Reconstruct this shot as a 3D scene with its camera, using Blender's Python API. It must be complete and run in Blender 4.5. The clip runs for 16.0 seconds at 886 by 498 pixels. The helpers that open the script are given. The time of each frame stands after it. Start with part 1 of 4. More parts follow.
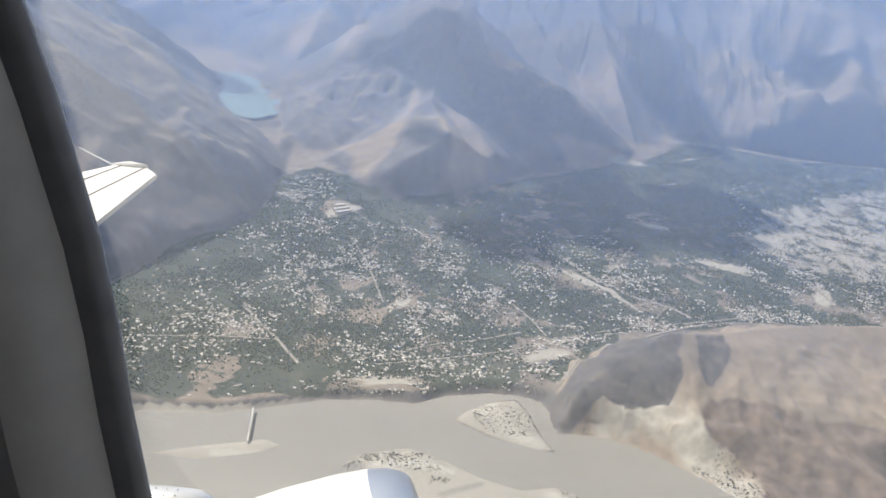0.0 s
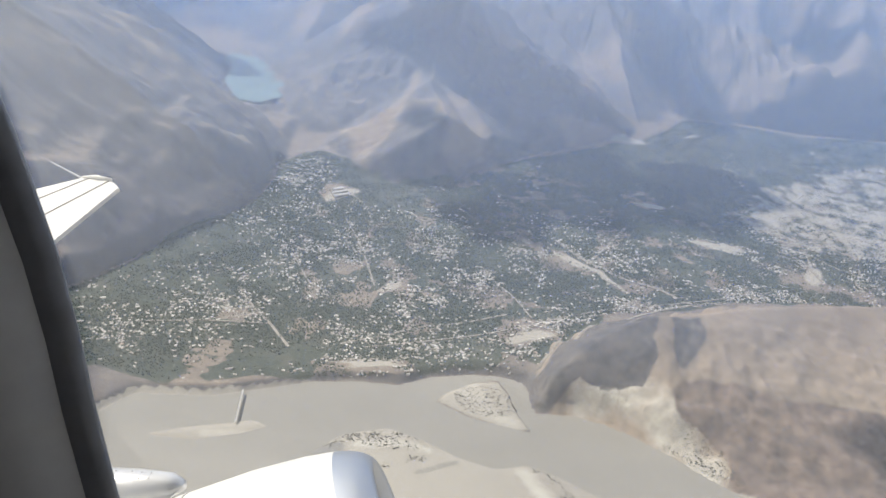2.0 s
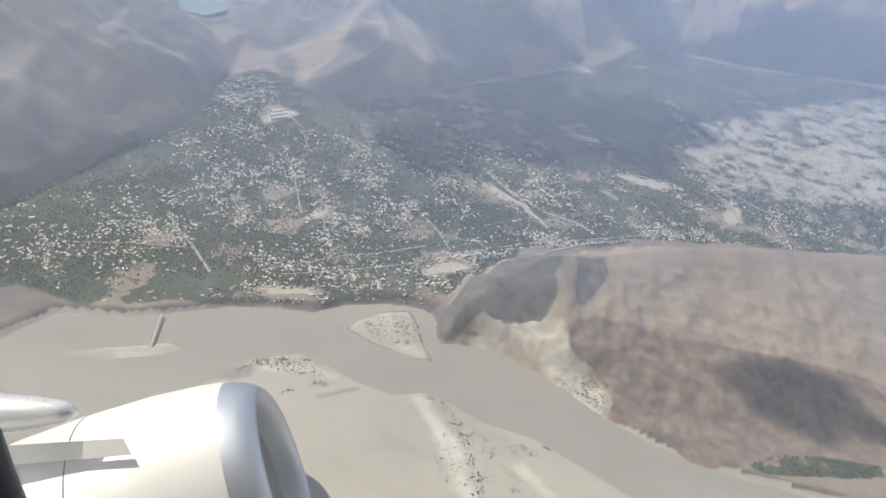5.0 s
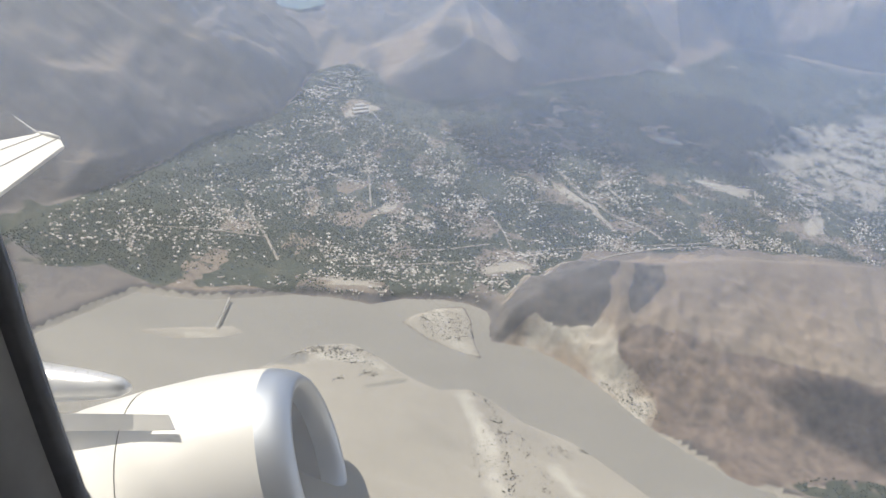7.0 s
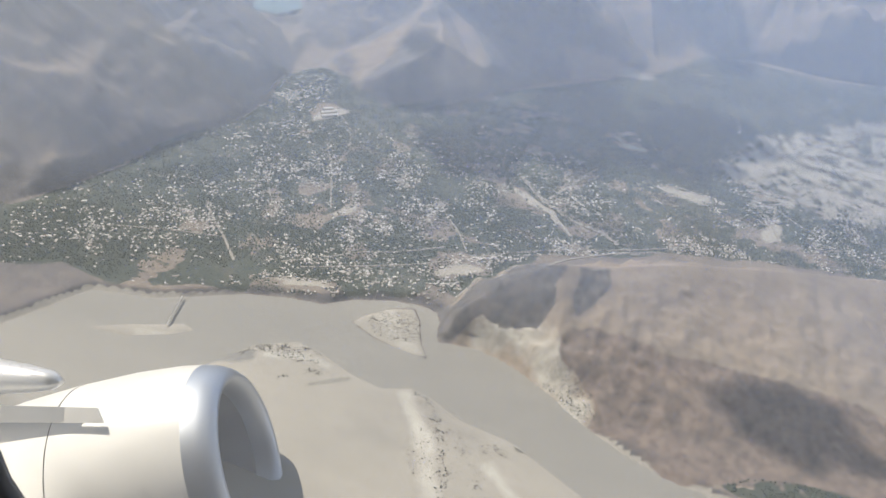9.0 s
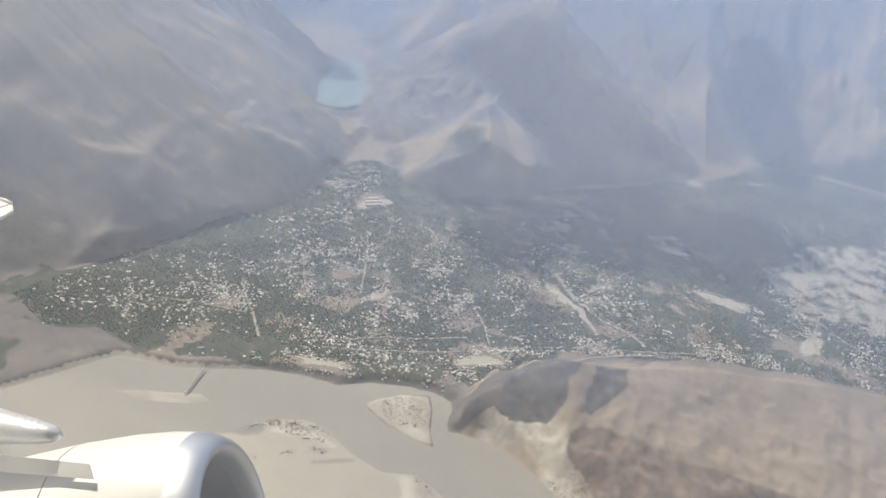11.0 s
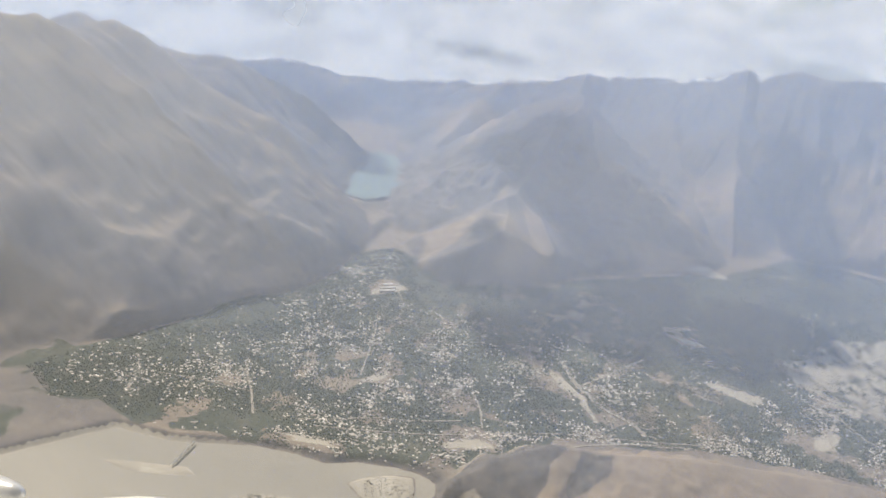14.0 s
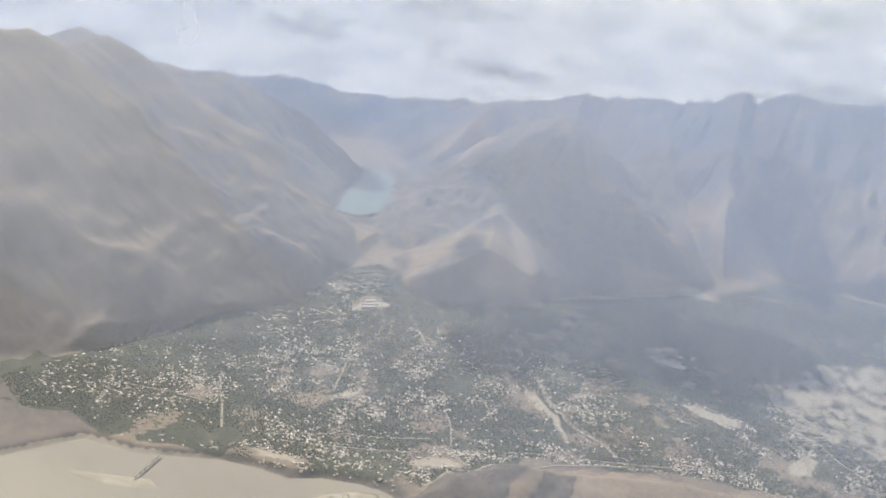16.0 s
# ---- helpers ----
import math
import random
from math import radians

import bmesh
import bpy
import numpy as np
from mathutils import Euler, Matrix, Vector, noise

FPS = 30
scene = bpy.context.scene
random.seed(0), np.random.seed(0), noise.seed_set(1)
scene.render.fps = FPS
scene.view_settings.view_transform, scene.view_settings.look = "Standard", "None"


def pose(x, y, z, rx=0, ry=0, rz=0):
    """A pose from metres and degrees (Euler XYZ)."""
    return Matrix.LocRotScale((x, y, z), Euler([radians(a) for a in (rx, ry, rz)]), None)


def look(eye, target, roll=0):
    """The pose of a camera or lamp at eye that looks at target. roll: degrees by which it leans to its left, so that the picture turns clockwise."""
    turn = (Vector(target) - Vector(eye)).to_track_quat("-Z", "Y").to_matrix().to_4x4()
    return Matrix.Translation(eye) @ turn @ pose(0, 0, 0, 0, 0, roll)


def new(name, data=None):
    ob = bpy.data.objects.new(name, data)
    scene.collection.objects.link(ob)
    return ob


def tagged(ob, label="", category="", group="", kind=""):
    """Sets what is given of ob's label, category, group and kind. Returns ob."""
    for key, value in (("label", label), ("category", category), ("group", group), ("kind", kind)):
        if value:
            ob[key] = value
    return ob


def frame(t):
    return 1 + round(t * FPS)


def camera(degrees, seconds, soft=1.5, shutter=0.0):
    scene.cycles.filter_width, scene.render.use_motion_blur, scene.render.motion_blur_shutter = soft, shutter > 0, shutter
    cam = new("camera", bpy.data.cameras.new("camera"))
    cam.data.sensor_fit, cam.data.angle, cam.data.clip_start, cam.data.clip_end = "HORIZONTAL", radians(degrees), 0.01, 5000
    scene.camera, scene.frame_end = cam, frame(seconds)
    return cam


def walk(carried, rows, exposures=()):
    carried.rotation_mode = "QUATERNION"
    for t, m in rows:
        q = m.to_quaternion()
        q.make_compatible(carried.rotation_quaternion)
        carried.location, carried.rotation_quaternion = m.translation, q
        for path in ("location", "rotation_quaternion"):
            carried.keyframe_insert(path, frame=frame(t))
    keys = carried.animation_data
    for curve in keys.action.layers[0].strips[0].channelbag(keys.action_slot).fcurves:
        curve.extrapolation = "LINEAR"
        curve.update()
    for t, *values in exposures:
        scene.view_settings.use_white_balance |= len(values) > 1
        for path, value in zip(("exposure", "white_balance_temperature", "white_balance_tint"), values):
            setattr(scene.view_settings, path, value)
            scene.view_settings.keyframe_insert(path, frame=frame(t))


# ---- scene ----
from mathutils import Quaternion
cam = camera(55.89, 16.0, soft=1.5)
PATH = [
    (0, look((-106.90, -12.25, 272.15), (-123.26, 221.40, 184.74), 8.46)),
    (0.5, look((-99.80, -15.51, 276.73), (-117.26, 217.84, 188.74), 7.94)),
    (1, look((-93.09, -18.34, 281.86), (-111.20, 215.74, 195.97), 8.05)),
    (1.5, look((-86.65, -20.80, 287.42), (-106.79, 211.06, 196.11), 7.46)),
    (2, look((-80.38, -22.92, 293.28), (-102.44, 206.59, 196.64), 7.54)),
    (2.5, look((-74.18, -24.76, 299.32), (-90.50, 203.97, 199.73), 8.20)),
    (3, look((-67.96, -26.34, 305.46), (-77.33, 201.11, 202.12), 9.72)),
    (3.5, look((-61.64, -27.71, 311.58), (-71.13, 199.67, 208.11), 11.85)),
    (3.7, look((-59.08, -28.21, 314.01), (-66.18, 197.44, 206.61), 11.86)),
    (5.8, look((-29.65, -32.03, 337.49), (-42.04, 185.66, 215.19), 10.57)),
    (6, look((-26.55, -32.29, 339.45), (-41.72, 184.88, 216.55), 11.04)),
    (6.5, look((-18.54, -32.88, 344.08), (-50.51, 179.54, 216.18), 9.95)),
    (7, look((-10.15, -33.38, 348.30), (-49.07, 177.24, 219.37), 9.71)),
    (7.5, look((-1.37, -33.80, 352.10), (-36.12, 177.99, 223.89), 10.61)),
    (8, look((7.78, -34.13, 355.46), (-25.33, 177.22, 226.10), 11.16)),
    (8.5, look((17.30, -34.37, 358.39), (-20.00, 175.23, 227.32), 10.45)),
    (9, look((27.15, -34.51, 360.89), (-12.36, 176.29, 232.44), 10.35)),
    (9.5, look((37.31, -34.54, 362.97), (-9.07, 178.06, 239.88), 9.91)),
    (9.7, look((41.45, -34.51, 363.70), (-10.68, 178.83, 244.26), 9.64)),
    (11.8, look((86.47, -32.57, 368.26), (6.62, 183.70, 271.54), 9.39)),
    (12, look((90.80, -32.18, 368.48), (6.79, 184.26, 275.74), 8.88)),
    (12.5, look((101.53, -31.00, 368.98), (14.95, 186.23, 280.56), 9.07)),
    (13, look((112.07, -29.49, 369.44), (22.93, 187.04, 281.85), 9.07)),
    (13.5, look((122.30, -27.61, 369.96), (29.77, 188.10, 283.88), 8.62)),
    (14, look((132.10, -25.30, 370.64), (36.57, 190.32, 287.69), 8.88)),
    (14.5, look((141.35, -22.53, 371.59), (45.04, 193.38, 290.29), 8.21)),
    (15, look((149.90, -19.21, 372.92), (51.79, 197.72, 296.67), 8.79)),
    (15.5, look((157.62, -15.30, 374.77), (57.03, 200.48, 298.47), 8.88)),
    (16, look((164.34, -10.72, 377.27), (63.41, 203.96, 298.34), 9.31)),
]
EXPOSURES = [(0, 0.24, 6400, 7), (3.5, 0.12, 6400, 7), (9, 0.02, 6450, 7), (12.5, 0.03, 6900, 7), (16, 0.03, 7050, 7)]
walk(cam, PATH, EXPOSURES)
U = 0.5          # metres to one unit of the plan below

# ---------------------------------------------------------------- world, sun
world = bpy.data.worlds.new("sky")
scene.world = world
world.use_nodes = True
SUN_AZ, SUN_EL = -72.0, 50.0          # degrees from +y towards +x, and above the horizon


def world_sky():
    nt = world.node_tree
    nt.nodes.clear()
    out = nt.nodes.new("ShaderNodeOutputWorld")
    bg = nt.nodes.new("ShaderNodeBackground")
    sky = nt.nodes.new("ShaderNodeTexSky")
    sky.sky_type, sky.sun_disc = "NISHITA", False
    sky.sun_elevation, sky.sun_rotation = radians(SUN_EL), radians(SUN_AZ)
    sky.altitude, sky.dust_density, sky.air_density, sky.ozone_density = 2500, 0.3, 1.0, 3.0
    co = nt.nodes.new("ShaderNodeTexCoord")
    mp = nt.nodes.new("ShaderNodeMapping")
    mp.inputs["Scale"].default_value = (3.4, 3.4, 9.0)
    mp.inputs["Rotation"].default_value = (0.0, radians(-9), 0.0)
    no = nt.nodes.new("ShaderNodeTexNoise")
    no.inputs["Scale"].default_value, no.inputs["Detail"].default_value = 2.3, 14.0
    no.inputs["Roughness"].default_value, no.inputs["Distortion"].default_value = 0.6, 0.1
    ramp = nt.nodes.new("ShaderNodeValToRGB")
    ramp.color_ramp.elements[0].position, ramp.color_ramp.elements[1].position = 0.33, 0.46
    no2 = nt.nodes.new("ShaderNodeTexNoise")
    no2.inputs["Scale"].default_value, no2.inputs["Detail"].default_value = 4.2, 12.0
    tone = nt.nodes.new("ShaderNodeValToRGB")
    tone.color_ramp.elements[0].position, tone.color_ramp.elements[0].color = 0.40, (9.6, 9.75, 9.9, 1)
    tone.color_ramp.elements[1].position, tone.color_ramp.elements[1].color = 0.56, (13.2, 13.2, 13.1, 1)
    mix = nt.nodes.new("ShaderNodeMix")
    mix.data_type = "RGBA"
    nt.links.new(co.outputs["Generated"], mp.inputs["Vector"])
    nt.links.new(mp.outputs["Vector"], no.inputs["Vector"])
    nt.links.new(mp.outputs["Vector"], no2.inputs["Vector"])
    nt.links.new(no.outputs["Fac"], ramp.inputs["Fac"])
    nt.links.new(no2.outputs["Fac"], tone.inputs["Fac"])
    # broken cloud: close above the horizon, open blue sky overhead
    sep = nt.nodes.new("ShaderNodeSeparateXYZ")
    nt.links.new(co.outputs["Generated"], sep.inputs[0])
    thin = nt.nodes.new("ShaderNodeMapRange")
    thin.interpolation_type = "SMOOTHSTEP"
    thin.inputs["From Min"].default_value, thin.inputs["From Max"].default_value = 0.28, 0.6
    thin.inputs["To Min"].default_value, thin.inputs["To Max"].default_value = 1.0, 0.2
    nt.links.new(sep.outputs["Z"], thin.inputs["Value"])
    part_cloud = nt.nodes.new("ShaderNodeMath")
    part_cloud.operation = "MULTIPLY"
    nt.links.new(ramp.outputs["Color"], part_cloud.inputs[0])
    nt.links.new(thin.outputs["Result"], part_cloud.inputs[1])
    nt.links.new(part_cloud.outputs[0], mix.inputs["Factor"])
    nt.links.new(sky.outputs["Color"], mix.inputs[6])
    nt.links.new(tone.outputs["Color"], mix.inputs[7])
    nt.links.new(mix.outputs[2], bg.inputs["Color"])
    bg.inputs["Strength"].default_value = 0.09
    nt.links.new(bg.outputs["Background"], out.inputs["Surface"])


world_sky()
sun_data = bpy.data.lights.new("sun", "SUN")
sun_data.energy, sun_data.angle, sun_data.color = 5.0, radians(0.53), (1.0, 0.90, 0.77)
sun = new("sun", sun_data)
_el, _az = radians(SUN_EL), radians(SUN_AZ)
SUN_DIR = Vector((math.sin(_az) * math.cos(_el), math.cos(_az) * math.cos(_el), math.sin(_el)))
sun.matrix_world = look(SUN_DIR * 3000, (0, 0, 0))


# ---------------------------------------------------------------- materials
def material(name, rough=0.9, metal=0.0):
    m = bpy.data.materials.new(name)
    m.use_nodes = True
    b = m.node_tree.nodes["Principled BSDF"]
    b.inputs["Roughness"].default_value, b.inputs["Metallic"].default_value = rough, metal
    return m, m.node_tree, b


def noise_node(nt, scale, detail=6.0, rough=0.6, coords="Object", stretch=None):
    co = nt.nodes.new("ShaderNodeTexCoord")
    n = nt.nodes.new("ShaderNodeTexNoise")
    n.inputs["Scale"].default_value, n.inputs["Detail"].default_value = scale / U, detail
    n.inputs["Roughness"].default_value = rough
    src = co.outputs[coords]
    if stretch:
        mp = nt.nodes.new("ShaderNodeMapping")
        mp.inputs["Scale"].default_value = stretch
        nt.links.new(src, mp.inputs["Vector"])
        src = mp.outputs["Vector"]
    nt.links.new(src, n.inputs["Vector"])
    return n.outputs["Fac"]


def ramp_node(nt, fac, stops):
    r = nt.nodes.new("ShaderNodeValToRGB")
    el = r.color_ramp.elements
    while len(el) < len(stops):
        el.new(0.5)
    for e, (p, c) in zip(el, stops):
        e.position, e.color = p, (*c, 1)
    nt.links.new(fac, r.inputs["Fac"])
    return r.outputs["Color"]


def mix_node(nt, fac, a, b, mode="MIX"):
    m = nt.nodes.new("ShaderNodeMix")
    m.data_type, m.blend_type = "RGBA", mode
    for sock, v in ((m.inputs["Factor"], fac), (m.inputs[6], a), (m.inputs[7], b)):
        if isinstance(v, (int, float)):
            sock.default_value = v
        elif isinstance(v, tuple):
            sock.default_value = (*v, 1)
        else:
            nt.links.new(v, sock)
    return m.outputs[2]


def bump_node(nt, bsdf, height, strength, distance):
    b = nt.nodes.new("ShaderNodeBump")
    b.inputs["Strength"].default_value, b.inputs["Distance"].default_value = strength, distance * U
    nt.links.new(height, b.inputs["Height"])
    nt.links.new(b.outputs["Normal"], bsdf.inputs["Normal"])


def mottled(name, c1, c2, scale, rough=0.9, metal=0.0, bump=0.0, detail=6.0, dist=1.0):
    m, nt, b = material(name, rough, metal)
    f = noise_node(nt, scale, detail)
    nt.links.new(ramp_node(nt, f, [(0.3, c1), (0.7, c2)]), b.inputs["Base Color"])
    if bump:
        bump_node(nt, b, noise_node(nt, scale * 3, 5), bump, dist)
    return m


def ground_material():
    m, nt, b = material("valley_ground", 0.95)
    at = nt.nodes.new("ShaderNodeVertexColor")
    at.layer_name = "cover"
    sep = nt.nodes.new("ShaderNodeSeparateColor")
    nt.links.new(at.outputs["Color"], sep.inputs["Color"])
    big, mid, fine = noise_node(nt, 0.0035, 8, 0.62), noise_node(nt, 0.02, 8, 0.65), noise_node(nt, 0.11, 6, 0.65)
    streak = noise_node(nt, 0.02, 7, 0.65, stretch=(1.0, 1.0, 0.25))
    rock = mix_node(nt, 0.5, ramp_node(nt, big, [(0.32, (0.075, 0.076, 0.086)), (0.52, (0.125, 0.118, 0.122)), (0.7, (0.20, 0.18, 0.17))]),
                    ramp_node(nt, streak, [(0.33, (0.08, 0.08, 0.09)), (0.5, (0.12, 0.112, 0.114)), (0.68, (0.18, 0.16, 0.15))]))
    scree = mix_node(nt, 0.5, ramp_node(nt, streak, [(0.3, (0.255, 0.20, 0.155)), (0.7, (0.335, 0.275, 0.215))]),
                     ramp_node(nt, big, [(0.3, (0.215, 0.168, 0.135)), (0.7, (0.305, 0.26, 0.205))]))
    crumb = noise_node(nt, 0.045, 9, 0.72)
    wet = noise_node(nt, 0.008, 9, 0.68, stretch=(0.55, 1.5, 1.0))
    sand = mix_node(nt, 0.55, ramp_node(nt, mid, [(0.3, (0.31, 0.29, 0.255)), (0.7, (0.41, 0.385, 0.34))]),
                    ramp_node(nt, big, [(0.35, (0.30, 0.285, 0.255)), (0.65, (0.40, 0.37, 0.325))]))
    sand = mix_node(nt, 0.4, sand, ramp_node(nt, wet, [(0.34, (0.24, 0.23, 0.21)), (0.47, (0.33, 0.315, 0.275)), (0.62, (0.36, 0.34, 0.295)), (0.70, (0.44, 0.42, 0.375))]))
    veg = mix_node(nt, 0.5, ramp_node(nt, mid, [(0.3, (0.028, 0.042, 0.032)), (0.52, (0.048, 0.064, 0.048)), (0.72, (0.13, 0.125, 0.10))]),
                   ramp_node(nt, fine, [(0.35, (0.025, 0.037, 0.029)), (0.6, (0.062, 0.072, 0.056)), (0.75, (0.24, 0.22, 0.18))]))

    def edge(v, lo=0.35, hi=0.65, amount=0.7):
        a = nt.nodes.new("ShaderNodeMath")
        a.operation = "MULTIPLY_ADD"
        nt.links.new(mid, a.inputs[0])
        a.inputs[1].default_value, a.inputs[2].default_value = amount, -amount / 2
        s = nt.nodes.new("ShaderNodeMath")
        nt.links.new(a.outputs[0], s.inputs[0])
        nt.links.new(v, s.inputs[1])
        r = nt.nodes.new("ShaderNodeMapRange")
        r.inputs["From Min"].default_value, r.inputs["From Max"].default_value = lo, hi
        nt.links.new(s.outputs[0], r.inputs["Value"])
        return r.outputs["Result"]

    c = mix_node(nt, edge(sep.outputs["Green"], 0.05, 0.95, 0.4), rock, scree)
    c = mix_node(nt, edge(sep.outputs["Blue"]), c, sand)
    bank = nt.nodes.new("ShaderNodeVertexColor")
    bank.layer_name = "banks"
    sep2 = nt.nodes.new("ShaderNodeSeparateColor")
    nt.links.new(bank.outputs["Color"], sep2.inputs["Color"])
    c = mix_node(nt, edge(sep2.outputs["Green"], 0.15, 0.95), c, ramp_node(nt, mid, [(0.3, (0.15, 0.15, 0.15)), (0.7, (0.23, 0.225, 0.215))]))
    c = mix_node(nt, edge(sep2.outputs["Red"], 0.2, 1.0, 0.9), c, ramp_node(nt, mid, [(0.3, (0.40, 0.385, 0.345)), (0.7, (0.52, 0.50, 0.45))]))
    c = mix_node(nt, edge(sep2.outputs["Blue"], 0.34, 0.66, 0.7), c, mix_node(nt, 0.5, ramp_node(nt, streak, [(0.36, (0.10, 0.088, 0.087)), (0.5, (0.165, 0.128, 0.112)), (0.64, (0.24, 0.19, 0.16))]), ramp_node(nt, crumb, [(0.38, (0.075, 0.068, 0.07)), (0.5, (0.165, 0.128, 0.112)), (0.62, (0.26, 0.20, 0.165))])))
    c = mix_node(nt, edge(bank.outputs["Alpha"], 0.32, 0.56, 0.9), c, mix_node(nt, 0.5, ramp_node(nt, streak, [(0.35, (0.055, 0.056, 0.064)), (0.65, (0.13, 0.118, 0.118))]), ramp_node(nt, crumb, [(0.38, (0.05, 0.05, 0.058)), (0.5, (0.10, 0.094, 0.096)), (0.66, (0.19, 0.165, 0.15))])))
    c = mix_node(nt, edge(sep.outputs["Red"], 0.4, 0.6), c, veg)
    c = mix_node(nt, edge(at.outputs["Alpha"], 0.45, 0.55), c, (0.86, 0.88, 0.90))
    grain = noise_node(nt, 0.085, 9, 0.7)
    firm = nt.nodes.new("ShaderNodeMapRange")
    firm.inputs["To Min"].default_value, firm.inputs["To Max"].default_value = 0.36, 0.06
    nt.links.new(sep.outputs["Blue"], firm.inputs["Value"])
    c = mix_node(nt, firm.outputs["Result"], c, ramp_node(nt, grain, [(0.32, (0.48, 0.48, 0.51)), (0.5, (1.0, 1.0, 1.0)), (0.68, (1.45, 1.41, 1.35))]), "MULTIPLY")
    nt.links.new(c, b.inputs["Base Color"])
    bump_node(nt, b, mix_node(nt, 0.4, streak, grain), 0.8, 9.0)
    calm = nt.nodes.new("ShaderNodeMapRange")
    calm.inputs["To Min"].default_value, calm.inputs["To Max"].default_value = 0.42, 0.10
    nt.links.new(sep.outputs["Blue"], calm.inputs["Value"])
    for n in nt.nodes:
        if n.bl_idname == "ShaderNodeBump":
            nt.links.new(calm.outputs["Result"], n.inputs["Strength"])
    return m


def water_material(name, c1, c2, rough):
    m, nt, b = material(name, rough)
    f = noise_node(nt, 0.006, 6, stretch=(1.0, 2.2, 1.0))
    nt.links.new(ramp_node(nt, f, [(0.3, c1), (0.7, c2)]), b.inputs["Base Color"])
    b.inputs["IOR"].default_value = 1.33
    bump_node(nt, b, noise_node(nt, 0.25, 4), 0.12, 0.5)
    return m


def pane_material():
    m = bpy.data.materials.new("hazy_glare_acrylic")
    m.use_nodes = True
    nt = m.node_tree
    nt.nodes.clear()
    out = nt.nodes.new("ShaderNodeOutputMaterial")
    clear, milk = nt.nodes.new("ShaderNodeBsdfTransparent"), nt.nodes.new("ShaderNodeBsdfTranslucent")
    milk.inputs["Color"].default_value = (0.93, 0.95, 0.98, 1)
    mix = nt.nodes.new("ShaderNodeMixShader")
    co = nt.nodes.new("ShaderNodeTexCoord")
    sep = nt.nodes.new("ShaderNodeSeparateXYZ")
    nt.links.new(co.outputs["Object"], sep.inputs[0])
    # milkiness rises with height and towards -x, imitating veiling glare on the pane
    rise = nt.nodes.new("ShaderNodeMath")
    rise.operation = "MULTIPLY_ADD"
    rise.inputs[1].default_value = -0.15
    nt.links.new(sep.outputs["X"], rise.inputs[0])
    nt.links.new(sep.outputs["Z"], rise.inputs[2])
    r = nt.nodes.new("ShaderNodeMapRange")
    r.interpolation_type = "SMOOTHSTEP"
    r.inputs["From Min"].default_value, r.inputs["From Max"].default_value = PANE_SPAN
    r.inputs["To Min"].default_value, r.inputs["To Max"].default_value = PANE_HAZE_GLARE
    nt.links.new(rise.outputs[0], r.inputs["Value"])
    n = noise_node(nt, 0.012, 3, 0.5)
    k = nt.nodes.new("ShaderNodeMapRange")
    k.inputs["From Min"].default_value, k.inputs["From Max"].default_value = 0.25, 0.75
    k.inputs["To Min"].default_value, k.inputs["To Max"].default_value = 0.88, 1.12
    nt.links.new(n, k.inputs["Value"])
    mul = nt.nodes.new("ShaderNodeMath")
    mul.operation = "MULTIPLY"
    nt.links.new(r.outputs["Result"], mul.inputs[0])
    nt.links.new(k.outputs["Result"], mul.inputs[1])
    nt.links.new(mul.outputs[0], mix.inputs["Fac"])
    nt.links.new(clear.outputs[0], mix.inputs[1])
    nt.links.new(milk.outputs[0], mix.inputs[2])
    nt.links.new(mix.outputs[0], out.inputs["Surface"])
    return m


# blue see-through surface, fading at foot and top, that imitates haze
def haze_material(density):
    m = bpy.data.materials.new("haze_sheet_blue")
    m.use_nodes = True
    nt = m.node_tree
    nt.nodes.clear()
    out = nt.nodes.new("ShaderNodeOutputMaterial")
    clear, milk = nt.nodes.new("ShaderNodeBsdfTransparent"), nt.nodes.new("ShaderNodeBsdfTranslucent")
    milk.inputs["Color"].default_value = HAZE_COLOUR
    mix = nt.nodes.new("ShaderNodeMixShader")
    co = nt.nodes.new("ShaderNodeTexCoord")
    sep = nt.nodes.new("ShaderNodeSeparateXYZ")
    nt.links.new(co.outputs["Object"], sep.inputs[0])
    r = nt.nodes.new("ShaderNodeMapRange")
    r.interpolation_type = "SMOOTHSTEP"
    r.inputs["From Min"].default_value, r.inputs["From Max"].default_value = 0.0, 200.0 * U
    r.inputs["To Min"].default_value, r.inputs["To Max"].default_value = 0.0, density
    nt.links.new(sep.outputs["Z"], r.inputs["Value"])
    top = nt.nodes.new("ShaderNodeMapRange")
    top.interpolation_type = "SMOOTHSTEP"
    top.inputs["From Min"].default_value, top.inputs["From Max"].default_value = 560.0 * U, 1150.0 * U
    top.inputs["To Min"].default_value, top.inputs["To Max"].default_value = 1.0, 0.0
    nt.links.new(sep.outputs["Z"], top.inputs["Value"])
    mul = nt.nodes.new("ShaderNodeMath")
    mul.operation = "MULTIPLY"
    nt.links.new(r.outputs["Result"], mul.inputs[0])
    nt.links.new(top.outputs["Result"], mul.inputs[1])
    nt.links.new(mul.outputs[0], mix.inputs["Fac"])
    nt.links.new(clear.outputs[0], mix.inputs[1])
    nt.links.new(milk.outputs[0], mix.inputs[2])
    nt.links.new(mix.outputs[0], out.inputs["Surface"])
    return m


